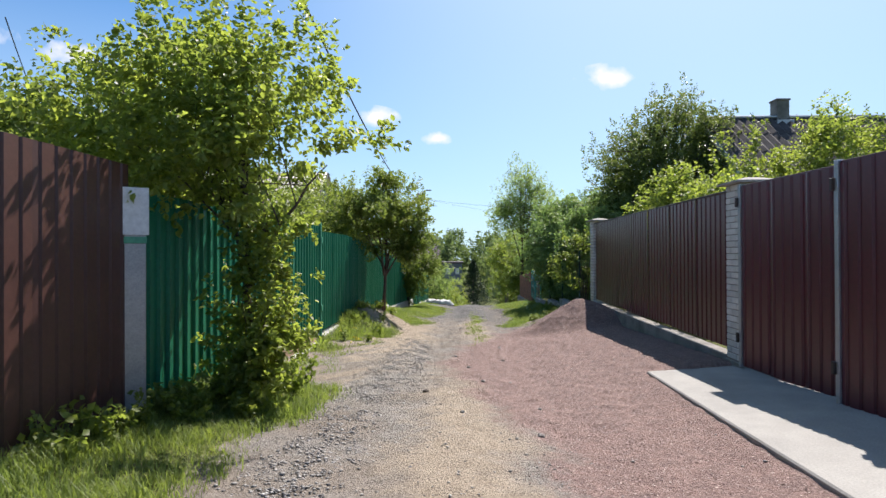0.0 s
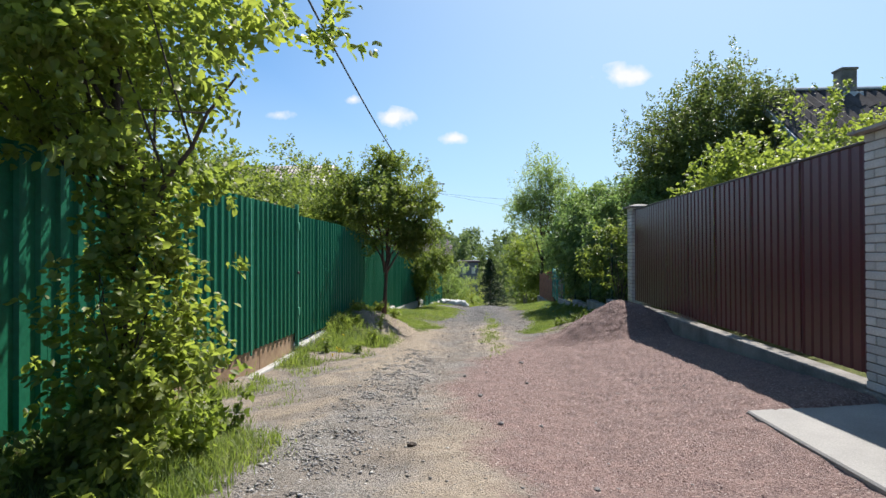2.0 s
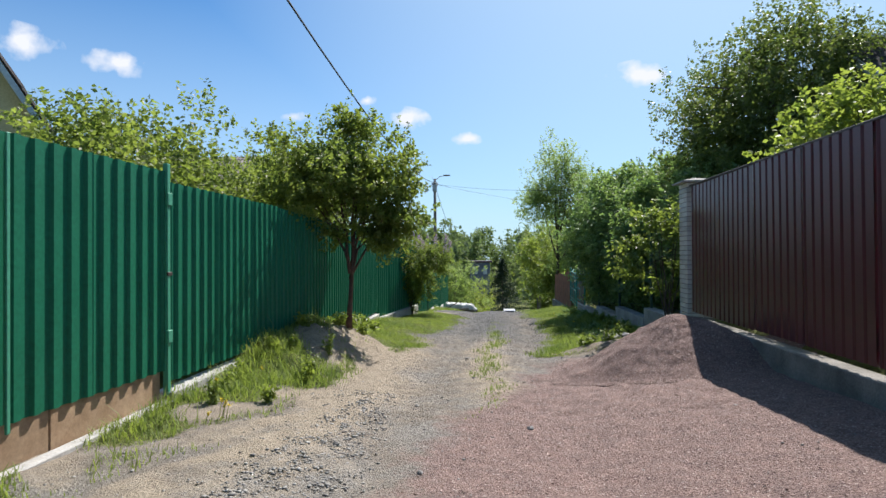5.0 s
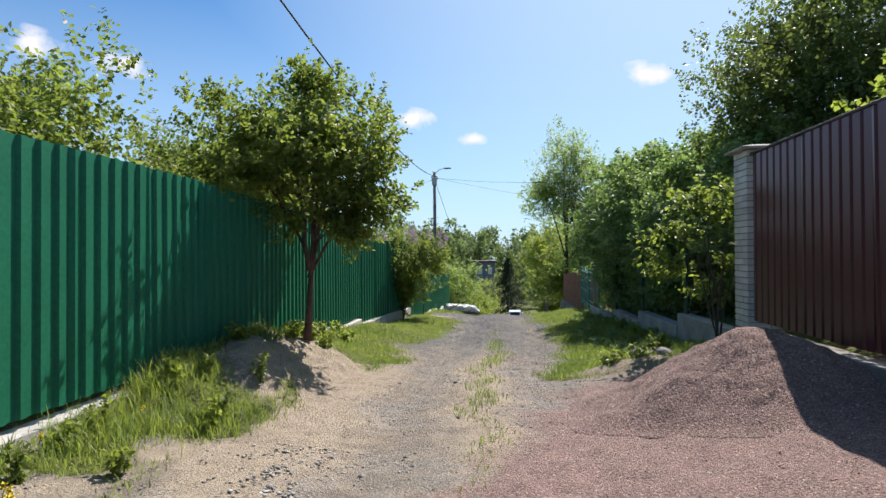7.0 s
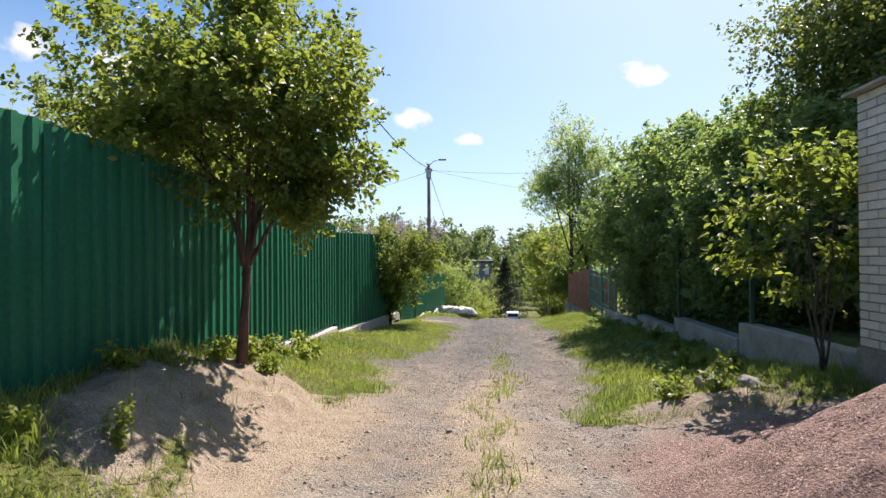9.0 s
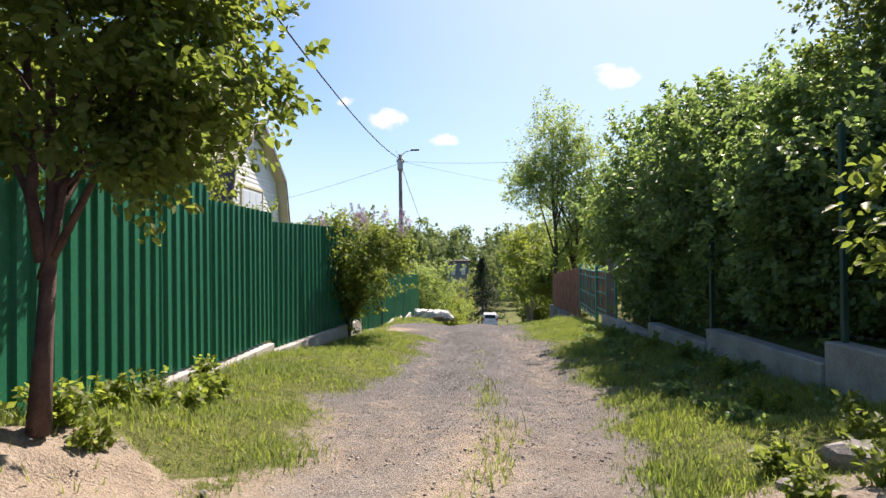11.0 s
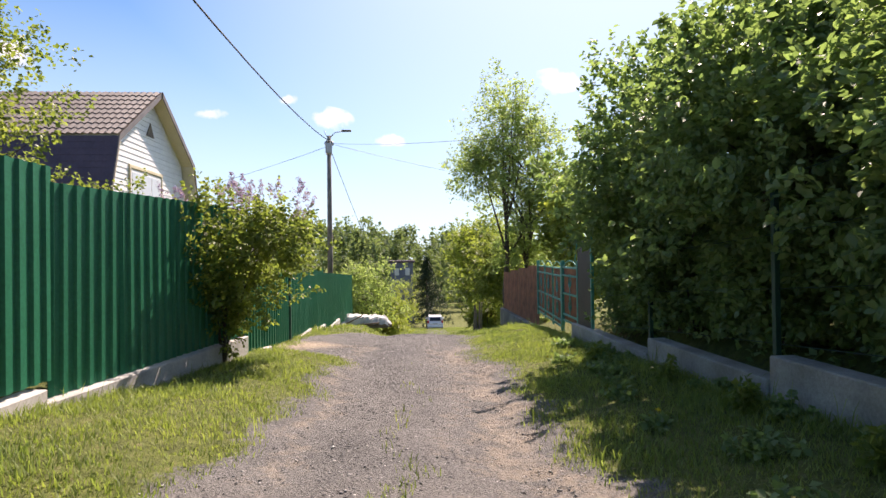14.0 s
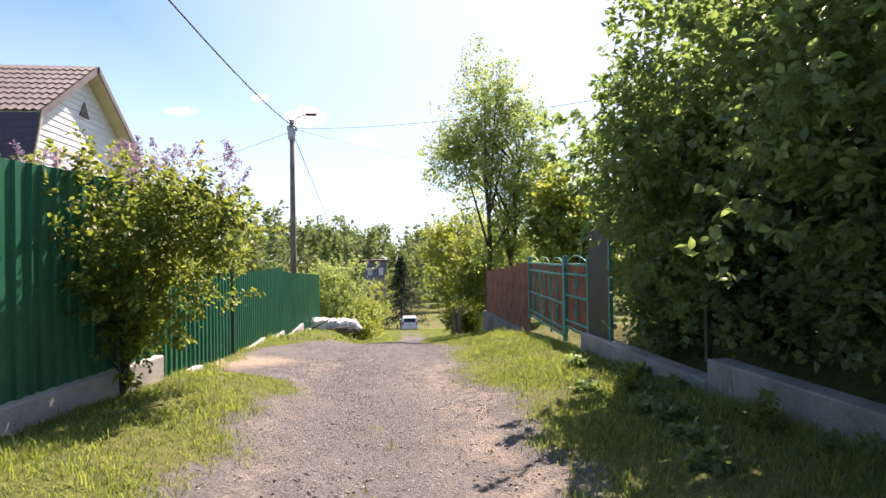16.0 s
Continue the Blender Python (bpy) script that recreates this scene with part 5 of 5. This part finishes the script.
# ---- car ----
def parked_car(x, y, rz):
    root = thing("parked_car", x, y, gz(x, y), rz, "white estate car parked on the lower lane", "car")
    prof = [(-2.1, 0.3), (-2.15, 0.75), (-1.95, 1.0), (-1.75, 1.45), (-0.9, 1.52), (0.3, 1.48), (1.0, 1.0), (1.95, 0.85), (2.1, 0.6), (2.05, 0.28)]
    v, f = [], []
    for s, w_ in ((-1, 1), (1, 1)):
        for yy, z in prof:
            v.append((s * (0.86 if z < 1.05 else 0.70), yy, z))
    n_ = len(prof)
    f = [tuple(range(n_)), tuple(range(2 * n_ - 1, n_ - 1, -1))] + [(i, i + n_, (i + 1) % n_ + n_, (i + 1) % n_) for i in range(n_)]
    put("body", mesh_of("body", v, f, M_WHITECAR), root)
    rw = [(-0.62, -1.97, 1.03), (0.62, -1.97, 1.03), (0.56, -1.80, 1.40), (-0.56, -1.80, 1.40)]
    vv, ff = quad_slab(*rw, -0.03)
    put("rear_window", mesh_of("rear_window", vv, ff, M_CARGLASS), root)
    part("bumper", boxed(-0.86, -2.24, 0.32, 0.86, -2.1, 0.58, 0.04), M_WHITECAR, root)
    part("number_plate", boxed(-0.26, -2.2, 0.7, 0.26, -2.165, 0.81, 0.003), M_TARP, root)
    for s in (-1, 1):
        part("tail_lamp", boxed(s * 0.76 - 0.09, -2.14, 0.78, s * 0.76 + 0.09, -1.98, 1.08, 0.02), M_REDLAMP, root)
        part("mirror", boxed(s * 0.95 - 0.1, 0.55, 0.98, s * 0.95 + 0.1, 0.68, 1.14, 0.03), M_WHITECAR, root)
        for yy in (-1.35, 1.35):
            wv = tubes("wheel", [([(s * 0.68, yy, 0.31), (s * 0.88, yy, 0.31)], 0.31)], M_TYRE, 16)
            wheel = put("wheel", wv, root)
            put("rim", tubes("rim", [([(s * 0.87, yy, 0.31), (s * 0.89, yy, 0.31)], 0.19)], M_GALV, 12), wheel)


parked_car(4.15, 80.0, -2)

# ---- heap of grit ----
def heap_rise(q, h):
    """A cone with a rounded top and a run-out foot."""
    return h * (max(0.0, 1.08 - math.sqrt(q * q * 1.12 + 0.022)) ** 1.25) * (1 - q ** 6) + 0.003


def heap(name, x, y, ax, ay, h, material, label, seed, zone):
    r = np.random.default_rng(seed)
    rings, seg = 60, 150
    v, f = [], []
    for i in range(rings + 1):
        q = i / rings
        for k in range(seg):
            a = 2 * math.pi * k / seg
            wob = 1 + 0.07 * math.sin(3 * a + seed) + 0.05 * math.sin(7 * a + 2 * seed)
            px, py = x + ax * q * wob * math.cos(a), y + ay * q * wob * math.sin(a)
            hz = heap_rise(q, h)
            hz += min(1, hz * 8) * (0.04 * noise.noise(Vector((px * 2.5, py * 2.5, seed))) + 0.022 * noise.noise(Vector((px * 8, py * 8, seed))) + 0.012 * noise.noise(Vector((px * 21, py * 21, seed))))
            g_ = gz(px, py)
            v.append((px, py, g_ + hz - 0.03 * (i == rings)))
    for i in range(rings):
        for k in range(seg):
            k2 = (k + 1) % seg
            f.append((i * seg + k, i * seg + k2, (i + 1) * seg + k2, (i + 1) * seg + k)[::-1])
    me = mesh_of(name, v, f, material, True)
    kind_ = me.color_attributes.new("zone", "FLOAT_COLOR", "POINT")
    kind_.data.foreach_set("color", np.tile(np.array((*zone, 0.0), np.float32), (len(v), 1)).ravel())
    return put(name, me, label=label, category="heap")


heap("gravel_mound", 2.92, 13.08, 1.55, 1.3, 0.64, M_GROUND, "heap of red-brown crushed grit against a fence", 4, (1, 0, 0))
heap("soil_mound", 2.45, 15.2, 0.8, 0.55, 0.1, M_GROUND, "low spill of dug soil with weeds beside a grit heap", 6, (0.3, 0.3, 0.5))


# ---- tarped pile ----
def tarp_pile(x, y):
    root = thing("covered_pile", x, y, gz(x, y), 8, "pile of building material under crumpled white sheeting", "pile")
    part("pallet", boxed(-1.0, -0.6, 0, 1.0, 0.6, 0.14, 0.01), M_WOOD, root)
    r = np.random.default_rng(5)
    v, f = [], []
    W, D = 28, 16
    for j in range(D + 1):
        for i in range(W + 1):
            u, w_ = i / W * 2 - 1, j / D * 2 - 1
            ed = min(1, (1 - max(abs(u), abs(w_))) * 5)
            z = 0.14 + 0.3 * ed * (1 - 0.25 * u) + 0.11 * noise.noise(Vector((u * 4, w_ * 3, 1))) + 0.05 * noise.noise(Vector((u * 11, w_ * 9, 2)))
            v.append((u * 1.02, w_ * 0.62, z))
    for j in range(D):
        for i in range(W):
            a = j * (W + 1) + i
            f.append((a, a + 1, a + W + 2, a + W + 1))
    put("sheeting", mesh_of("sheeting", v, f, M_TARP, False), root)
    put("batten", tubes("batten", [([(-0.9, -0.65, 0.2), (-0.2, -0.66, 0.55)], 0.03), ([(-0.4, -0.66, 0.16), (0.5, -0.66, 0.22)], 0.03)], M_WOOD, 5), root)


tarp_pile(-0.8, 40.0)

# wooden pickets under the lane trees
for i in range(12):
    y = 38.6 + i * 0.42
    pk_ = part("picket", boxed(-0.04, -0.012, -0.1, 0.04, 0.012, 1.25 + random.uniform(-0.15, 0.1), 0.003), M_WOOD)
    pk_.matrix_basis = pose(3.9 + 0.02 * i, y, gz(3.9, y), random.uniform(-4, 4), random.uniform(-4, 4), 90)
    tagged(pk_, "weathered brown wooden picket beside the lane", "picket", "pickets")


# ---- grass, weeds and stones ----
def blades(name, count, x0, x1, y0, y1, tall, width, seed, material, label, thin=1.0):
    """Bent grass blades wherever the ground is grass."""
    r = np.random.default_rng(seed)
    x, y = r.uniform(x0, x1, count * 4), r.uniform(y0, y1, count * 4)
    g = zones(x, y)[1]
    lump = 0.5 + 0.5 * np.sin(x * 3.1 + 1.3 * np.sin(y * 2.3)) * np.sin(y * 2.7 + 1.7 * np.sin(x * 1.9))
    keep = (r.uniform(0, 1, len(x)) < thin * np.clip(g * 1.5 - 0.25, 0, 1) * (0.45 + 0.75 * lump)) & (x > left_x(y) + 0.06) & ((x < right_x(y) + 0.1) | (y > 15.2)) & ((x < 3.9) | (y > 26))
    keep &= ~((x > 2.4) & (y < 7.2))
    x, y, lump = x[keep][:count], y[keep][:count], lump[keep][:count]
    n_ = len(x)
    z = land(x, y) - 0.01
    edge = np.clip(1 - np.minimum(abs(x - left_x(y)), abs(x - 3.9)) / 0.7, 0, 1)
    h = tall * np.interp(y, [3, 7, 9, 13, 22, 26], [1.3, 1.2, 0.85, 1.1, 1.0, 0.75]) * r.uniform(0.4, 1.2, n_) * (0.45 + 0.6 * lump + 0.6 * edge)
    a = r.uniform(0, 6.28, n_)
    lean = r.uniform(0.2, 1.1, n_) * h
    dx, dy = np.cos(a), np.sin(a)
    w = width * r.uniform(0.6, 1.3, n_)
    p = np.stack([x, y, z], -1)
    side = np.stack([-dy, dx, 0 * dx], -1) * w[:, None] / 2
    m1 = p + np.stack([dx * lean * 0.35, dy * lean * 0.35, h * 0.6], -1)
    tip = p + np.stack([dx * lean, dy * lean, h], -1)
    v = np.stack([p - side, p + side, m1 + side * 0.8, m1 - side * 0.8, tip], 1).reshape(-1, 3)
    b_ = np.arange(n_)[:, None] * 5
    f = np.concatenate([b_ + np.array([[0, 1, 2]]), b_ + np.array([[0, 2, 3]]), b_ + np.array([[3, 2, 4]])], 1).reshape(-1, 3)
    put(name, raw_mesh(name, v, f, material), label=label, category="grass", kind="stuff")


blades("verge_grass", 120000, -2.7, 4.0, 1.2, 31, 0.085, 0.008, 301, M_GRASS, "fresh green grass on the lane verges")
blades("long_grass", 9000, -2.7, 4.0, 1.2, 31, 0.22, 0.007, 302, M_GRASS, "long seeding grass stems on the verges", 0.2)
blades("near_grass", 15000, -2.7, -1.2, 1.6, 7.2, 0.1, 0.006, 305, M_GRASS, "thick fresh grass at the foot of a brown fence")
blades("bank_grass", 2600, -2.6, -1.25, 10.9, 13.3, 0.15, 0.007, 304, M_GRASS, "tall lush grass in front of a dug bank", 0.8)
blades("lower_grass", 40000, -6, 10, 31, 80, 0.13, 0.03, 303, M_GRASS, "rough grass beside the lower lane")


def pebbles(name, count, x0, x1, y0, y1, small, big, seed, material, label, want, top=None):
    r = np.random.default_rng(seed)
    x, y = r.uniform(x0, x1, count * 6), r.uniform(y0, y1, count * 6)
    keep = r.uniform(0, 1, len(x)) < want(x, y)
    x, y = x[keep][:count], y[keep][:count]
    n_ = len(x)
    s = small + (big - small) * r.uniform(0, 1, n_) ** 3
    c = np.stack([x, y, (land(x, y) if top is None else top(x, y)) + s * 0.12], -1)
    o = np.array([(1, 0, 0), (-1, 0, 0), (0, 1, 0), (0, -1, 0), (0, 0, 1), (0, 0, -1)], float)
    k = o[None] * r.uniform(0.5, 1.1, (n_, 6, 1)) + r.normal(0, 0.22, (n_, 6, 3))
    k[:, :, 2] *= 0.38
    v = (c[:, None] + k * s[:, None, None]).reshape(-1, 3)
    tri = np.array([(0, 2, 4), (2, 1, 4), (1, 3, 4), (3, 0, 4), (2, 0, 5), (1, 2, 5), (3, 1, 5), (0, 3, 5)])
    f = (np.arange(n_)[:, None, None] * 6 + tri[None]).reshape(-1, 3)
    put(name, raw_mesh(name, v, f, material), label=label, category="gravel", kind="stuff")


def grey_wanted(x, y):
    red, grass, sand = zones(x, y)
    band = bell(x, np.interp(y, [0, 4, 7, 10], [-1.0, -0.95, -0.75, -0.6]), 0.3) * (y < 11)
    return np.clip(0.22 + 0.9 * band, 0, 1) * np.clip(1 - red * 0.93, 0, 1) * np.clip(1 - grass * 1.6, 0, 1) * (1 - 0.6 * sand * (band < 0.3))


def red_wanted(x, y):
    return zones(x, y)[0] * (x < right_x(y) - 0.2)


def chip_material(name, stops):
    m, n, l, b = mat(name)
    geo = n.new("ShaderNodeNewGeometry")
    r_ = ramp(n, stops)
    l.new(geo.outputs["Random Per Island"], r_.inputs[0])
    g = tex(n, l, 90, 3)
    k = ramp(n, [(0.3, (0.75,) * 3), (0.7, (1.1,) * 3)])
    l.new(g.outputs["Fac"], k.inputs[0])
    l.new(mixc(n, l, 1.0, r_.outputs[0], k.outputs[0], "MULTIPLY"), b.inputs["Base Color"])
    b.inputs["Roughness"].default_value = 0.9
    return m


M_CHIP = chip_material("road_chips", [(0.0, (0.17, 0.16, 0.15)), (0.5, (0.27, 0.255, 0.235)), (0.9, (0.38, 0.365, 0.34)), (1.0, (0.5, 0.48, 0.45))])
M_DARKCHIP = chip_material("dark_road_chips", [(0.0, (0.085, 0.085, 0.085)), (0.5, (0.155, 0.152, 0.147)), (0.85, (0.26, 0.25, 0.238)), (1.0, (0.55, 0.53, 0.5))])
M_REDCHIP = chip_material("red_chips", [(0.0, (0.14, 0.088, 0.072)), (0.6, (0.26, 0.175, 0.145)), (0.95, (0.35, 0.26, 0.22)), (1.0, (0.6, 0.54, 0.49))])
pebbles("road_gravel", 19000, -2.3, 3.0, 1.5, 17.5, 0.003, 0.02, 311, M_CHIP, "loose grey crushed stone on the lane", grey_wanted)
pebbles("coarse_gravel", 7000, -1.9, 0.3, 1.5, 12, 0.007, 0.026, 314, M_CHIP, "coarse grey crushed stone along the lane's edge",
        lambda x, y: bell(x, np.interp(y, [0, 4, 7, 10, 12], [-1.05, -1.0, -0.8, -0.65, -0.6]), 0.27) * (0.35 + 0.65 * np.sin(x * 7 + 2 * np.sin(y * 3)) ** 2))
pebbles("lane_gravel", 9500, -0.6, 2.4, 12.5, 30, 0.006, 0.02, 315, M_DARKCHIP, "coarse grey and brown stone on the lower lane",
        lambda x, y: (x > verge_left(y) + 0.15) * (x < verge_right(y) - 0.15) * (0.35 + 0.65 * (bell(x, 0.2 + 0.02 * y, 0.3) + bell(x, 1.2 + 0.03 * y, 0.3))))
pebbles("lower_gravel", 13000, -1.0, 2.6, 16.5, 31, 0.003, 0.016, 316, M_DARKCHIP, "loose dark crushed stone on the lower lane", grey_wanted)
pebbles("red_gravel", 15000, -0.3, 3.6, 1.5, 15.2, 0.003, 0.013, 312, M_REDCHIP, "loose red crushed grit on the lane", red_wanted)


def mound_top(x, y):
    """Height of the grit mound's surface."""
    a = np.arctan2((y - 13.08) / 1.3, (x - 2.92) / 1.55)
    q = np.hypot((x - 2.92) / 1.55, (y - 13.08) / 1.3) / (1 + 0.07 * np.sin(3 * a + 4) + 0.05 * np.sin(7 * a + 8))
    return land(x, y) + np.array([heap_rise(min(1.0, k), 0.64) for k in q])


pebbles("mound_grit", 9000, 1.4, 4.4, 11.7, 14.4, 0.003, 0.01, 313, M_REDCHIP, "red-brown crushed grit lying on the mound",
        lambda x, y: (np.hypot((x - 2.92) / 1.55, (y - 13.08) / 1.3) < 0.97) * 1.0 * (x < right_x(y)), mound_top)


def stone(x, y, s, label, material=None):
    bm = bmesh.new()
    bmesh.ops.create_icosphere(bm, subdivisions=2, radius=s)
    off = random.uniform(0, 50)
    for v in bm.verts:
        v.co *= 1 + 0.35 * noise.noise(v.co / s * 1.3 + Vector((off, 0, 0)))
        v.co.z *= 0.65
    ob = part("stone", bm, material or M_STONE)
    ob.matrix_basis = pose(x, y, gz(x, y) + s * 0.25, 0, 0, random.uniform(0, 360))
    tagged(ob, label, "stone")


stone(-0.27, 6.28, 0.035, "dark brown earth clod on the lane", M_BARK)
for x, y, s in ((2.75, 15.75, 0.16), (2.95, 15.45, 0.12), (2.3, 15.6, 0.07)):
    stone(x, y, s, "grey boulder half sunk at the edge of the soil spill")
for i in range(26):
    y = random.uniform(2.5, 18)
    x = random.uniform(-1.3, 1.0)
    stone(x, y, random.uniform(0.012, 0.03), "small grey stone lying on the lane")


def weed(x, y, h, spread_, n_, size, material, label, seed):
    """A leafy herb: thin stems with leaves along them."""
    r = np.random.default_rng(seed)
    root = thing("weed_plant", x, y, gz(x, y) - 0.02, 0, label, "weed")
    stems, pts = [], []
    for k in range(n_):
        a, q = r.uniform(0, 6.28), r.uniform(0.2, 1) * spread_
        hh = h * r.uniform(0.5, 1.1)
        tip = (math.cos(a) * q, math.sin(a) * q, hh)
        stems.append(([(0.3 * tip[0], 0.3 * tip[1], 0), (0.6 * tip[0], 0.6 * tip[1], hh * 0.5), tip], [0.005, 0.004, 0.002]))
        for f in np.linspace(0.25, 1, 6):
            pts.append((tip[0] * (0.3 + 0.7 * f), tip[1] * (0.3 + 0.7 * f), hh * f))
    put("stem", tubes("stem", stems, material, 4), root)
    put("foliage", leaves("foliage", pts, 5, 0.02, size, material, seed, 0.5), root)


SPOTS = [(-2.5, 3.5), (-2.4, 4.2), (-2.15, 4.7), (-2.4, 4.75), (-1.8, 5.0), (-2.2, 5.3), (-1.7, 5.9), (-2.3, 6.1), (-2.0, 6.4), (-2.55, 2.9), (-2.45, 3.9), (-1.75, 6.5), (-2.35, 5.0)]
for i, (x, y) in enumerate(SPOTS):
    weed(x, y, 0.28, 0.22, 9, 0.06, M_LEAF_MID if i % 2 else M_LEAF_YEL, "leafy green weed at the foot of a fence", 400 + i)
for i, (x, y) in enumerate(((-1.95, 15.2), (-2.2, 14.3), (-1.6, 15.7), (-2.1, 16.6), (-2.35, 17.6))):
    weed(x, y, 0.2, 0.16, 7, 0.05, M_LEAF_YEL, "leafy green weed on a dug bank", 430 + i)
for i, (x, y) in enumerate(((2.6, 15.3), (2.9, 15.9), (2.4, 15.9), (2.2, 15.3), (3.2, 16.4), (3.1, 17.3), (3.4, 18.6), (3.5, 20.0), (3.5, 21.5), (3.3, 23.0))):
    weed(x, y, 0.24, 0.18, 7, 0.055, M_LEAF_MID, "leafy green weed below a retaining wall", 450 + i)

r = np.random.default_rng(92)
for i in range(22):
    y = 16.8 + 8.4 * (i + r.uniform(0, 0.8)) / 22
    weed(r.uniform(2.75, 3.75), y, r.uniform(0.09, 0.15), r.uniform(0.16, 0.28), 9, 0.055, M_LEAF_HEDGE, "broad-leaved ground weed in hedge shade", 470 + i)
for i in range(9):
    weed(r.uniform(-2.3, -1.75), 15.8 + 0.35 * i, r.uniform(0.14, 0.26), r.uniform(0.14, 0.22), 8, 0.06, M_LEAF_YEL, "bright leafy weed in verge grass", 500 + i)

for i in range(10):
    weed(r.uniform(-2.3, -1.45), 10.9 + 0.26 * i, r.uniform(0.15, 0.3), r.uniform(0.08, 0.14), 5, 0.042, M_LEAF_YEL if i % 3 else M_LEAF_MID, "leafy green weed growing in bank grass", 520 + i)


def dandelion(x, y, h, seed):
    root = thing("dandelion", x, y, gz(x, y), 0, "yellow dandelion flowering in verge grass", "flower", "dandelions")
    put("stem", tubes("stem", [([(0, 0, 0), (0.01, 0.005, h * 0.6), (0.02, 0.01, h)], 0.003)], M_LEAF_YEL, 4), root)
    put("flower_head", leaves("flower_head", [(0.02, 0.01, h)], 28, 0.006, 0.015, M_DANDELION, seed), root)


r = np.random.default_rng(91)
for i in range(16):
    y = r.uniform(9.8, 12.3) if i < 8 else r.uniform(17, 27)
    x = r.uniform(-2.3, -1.7) if i < 8 or i % 2 else r.uniform(2.4, 3.4)
    dandelion(x, y, r.uniform(0.08, 0.16), 500 + i)
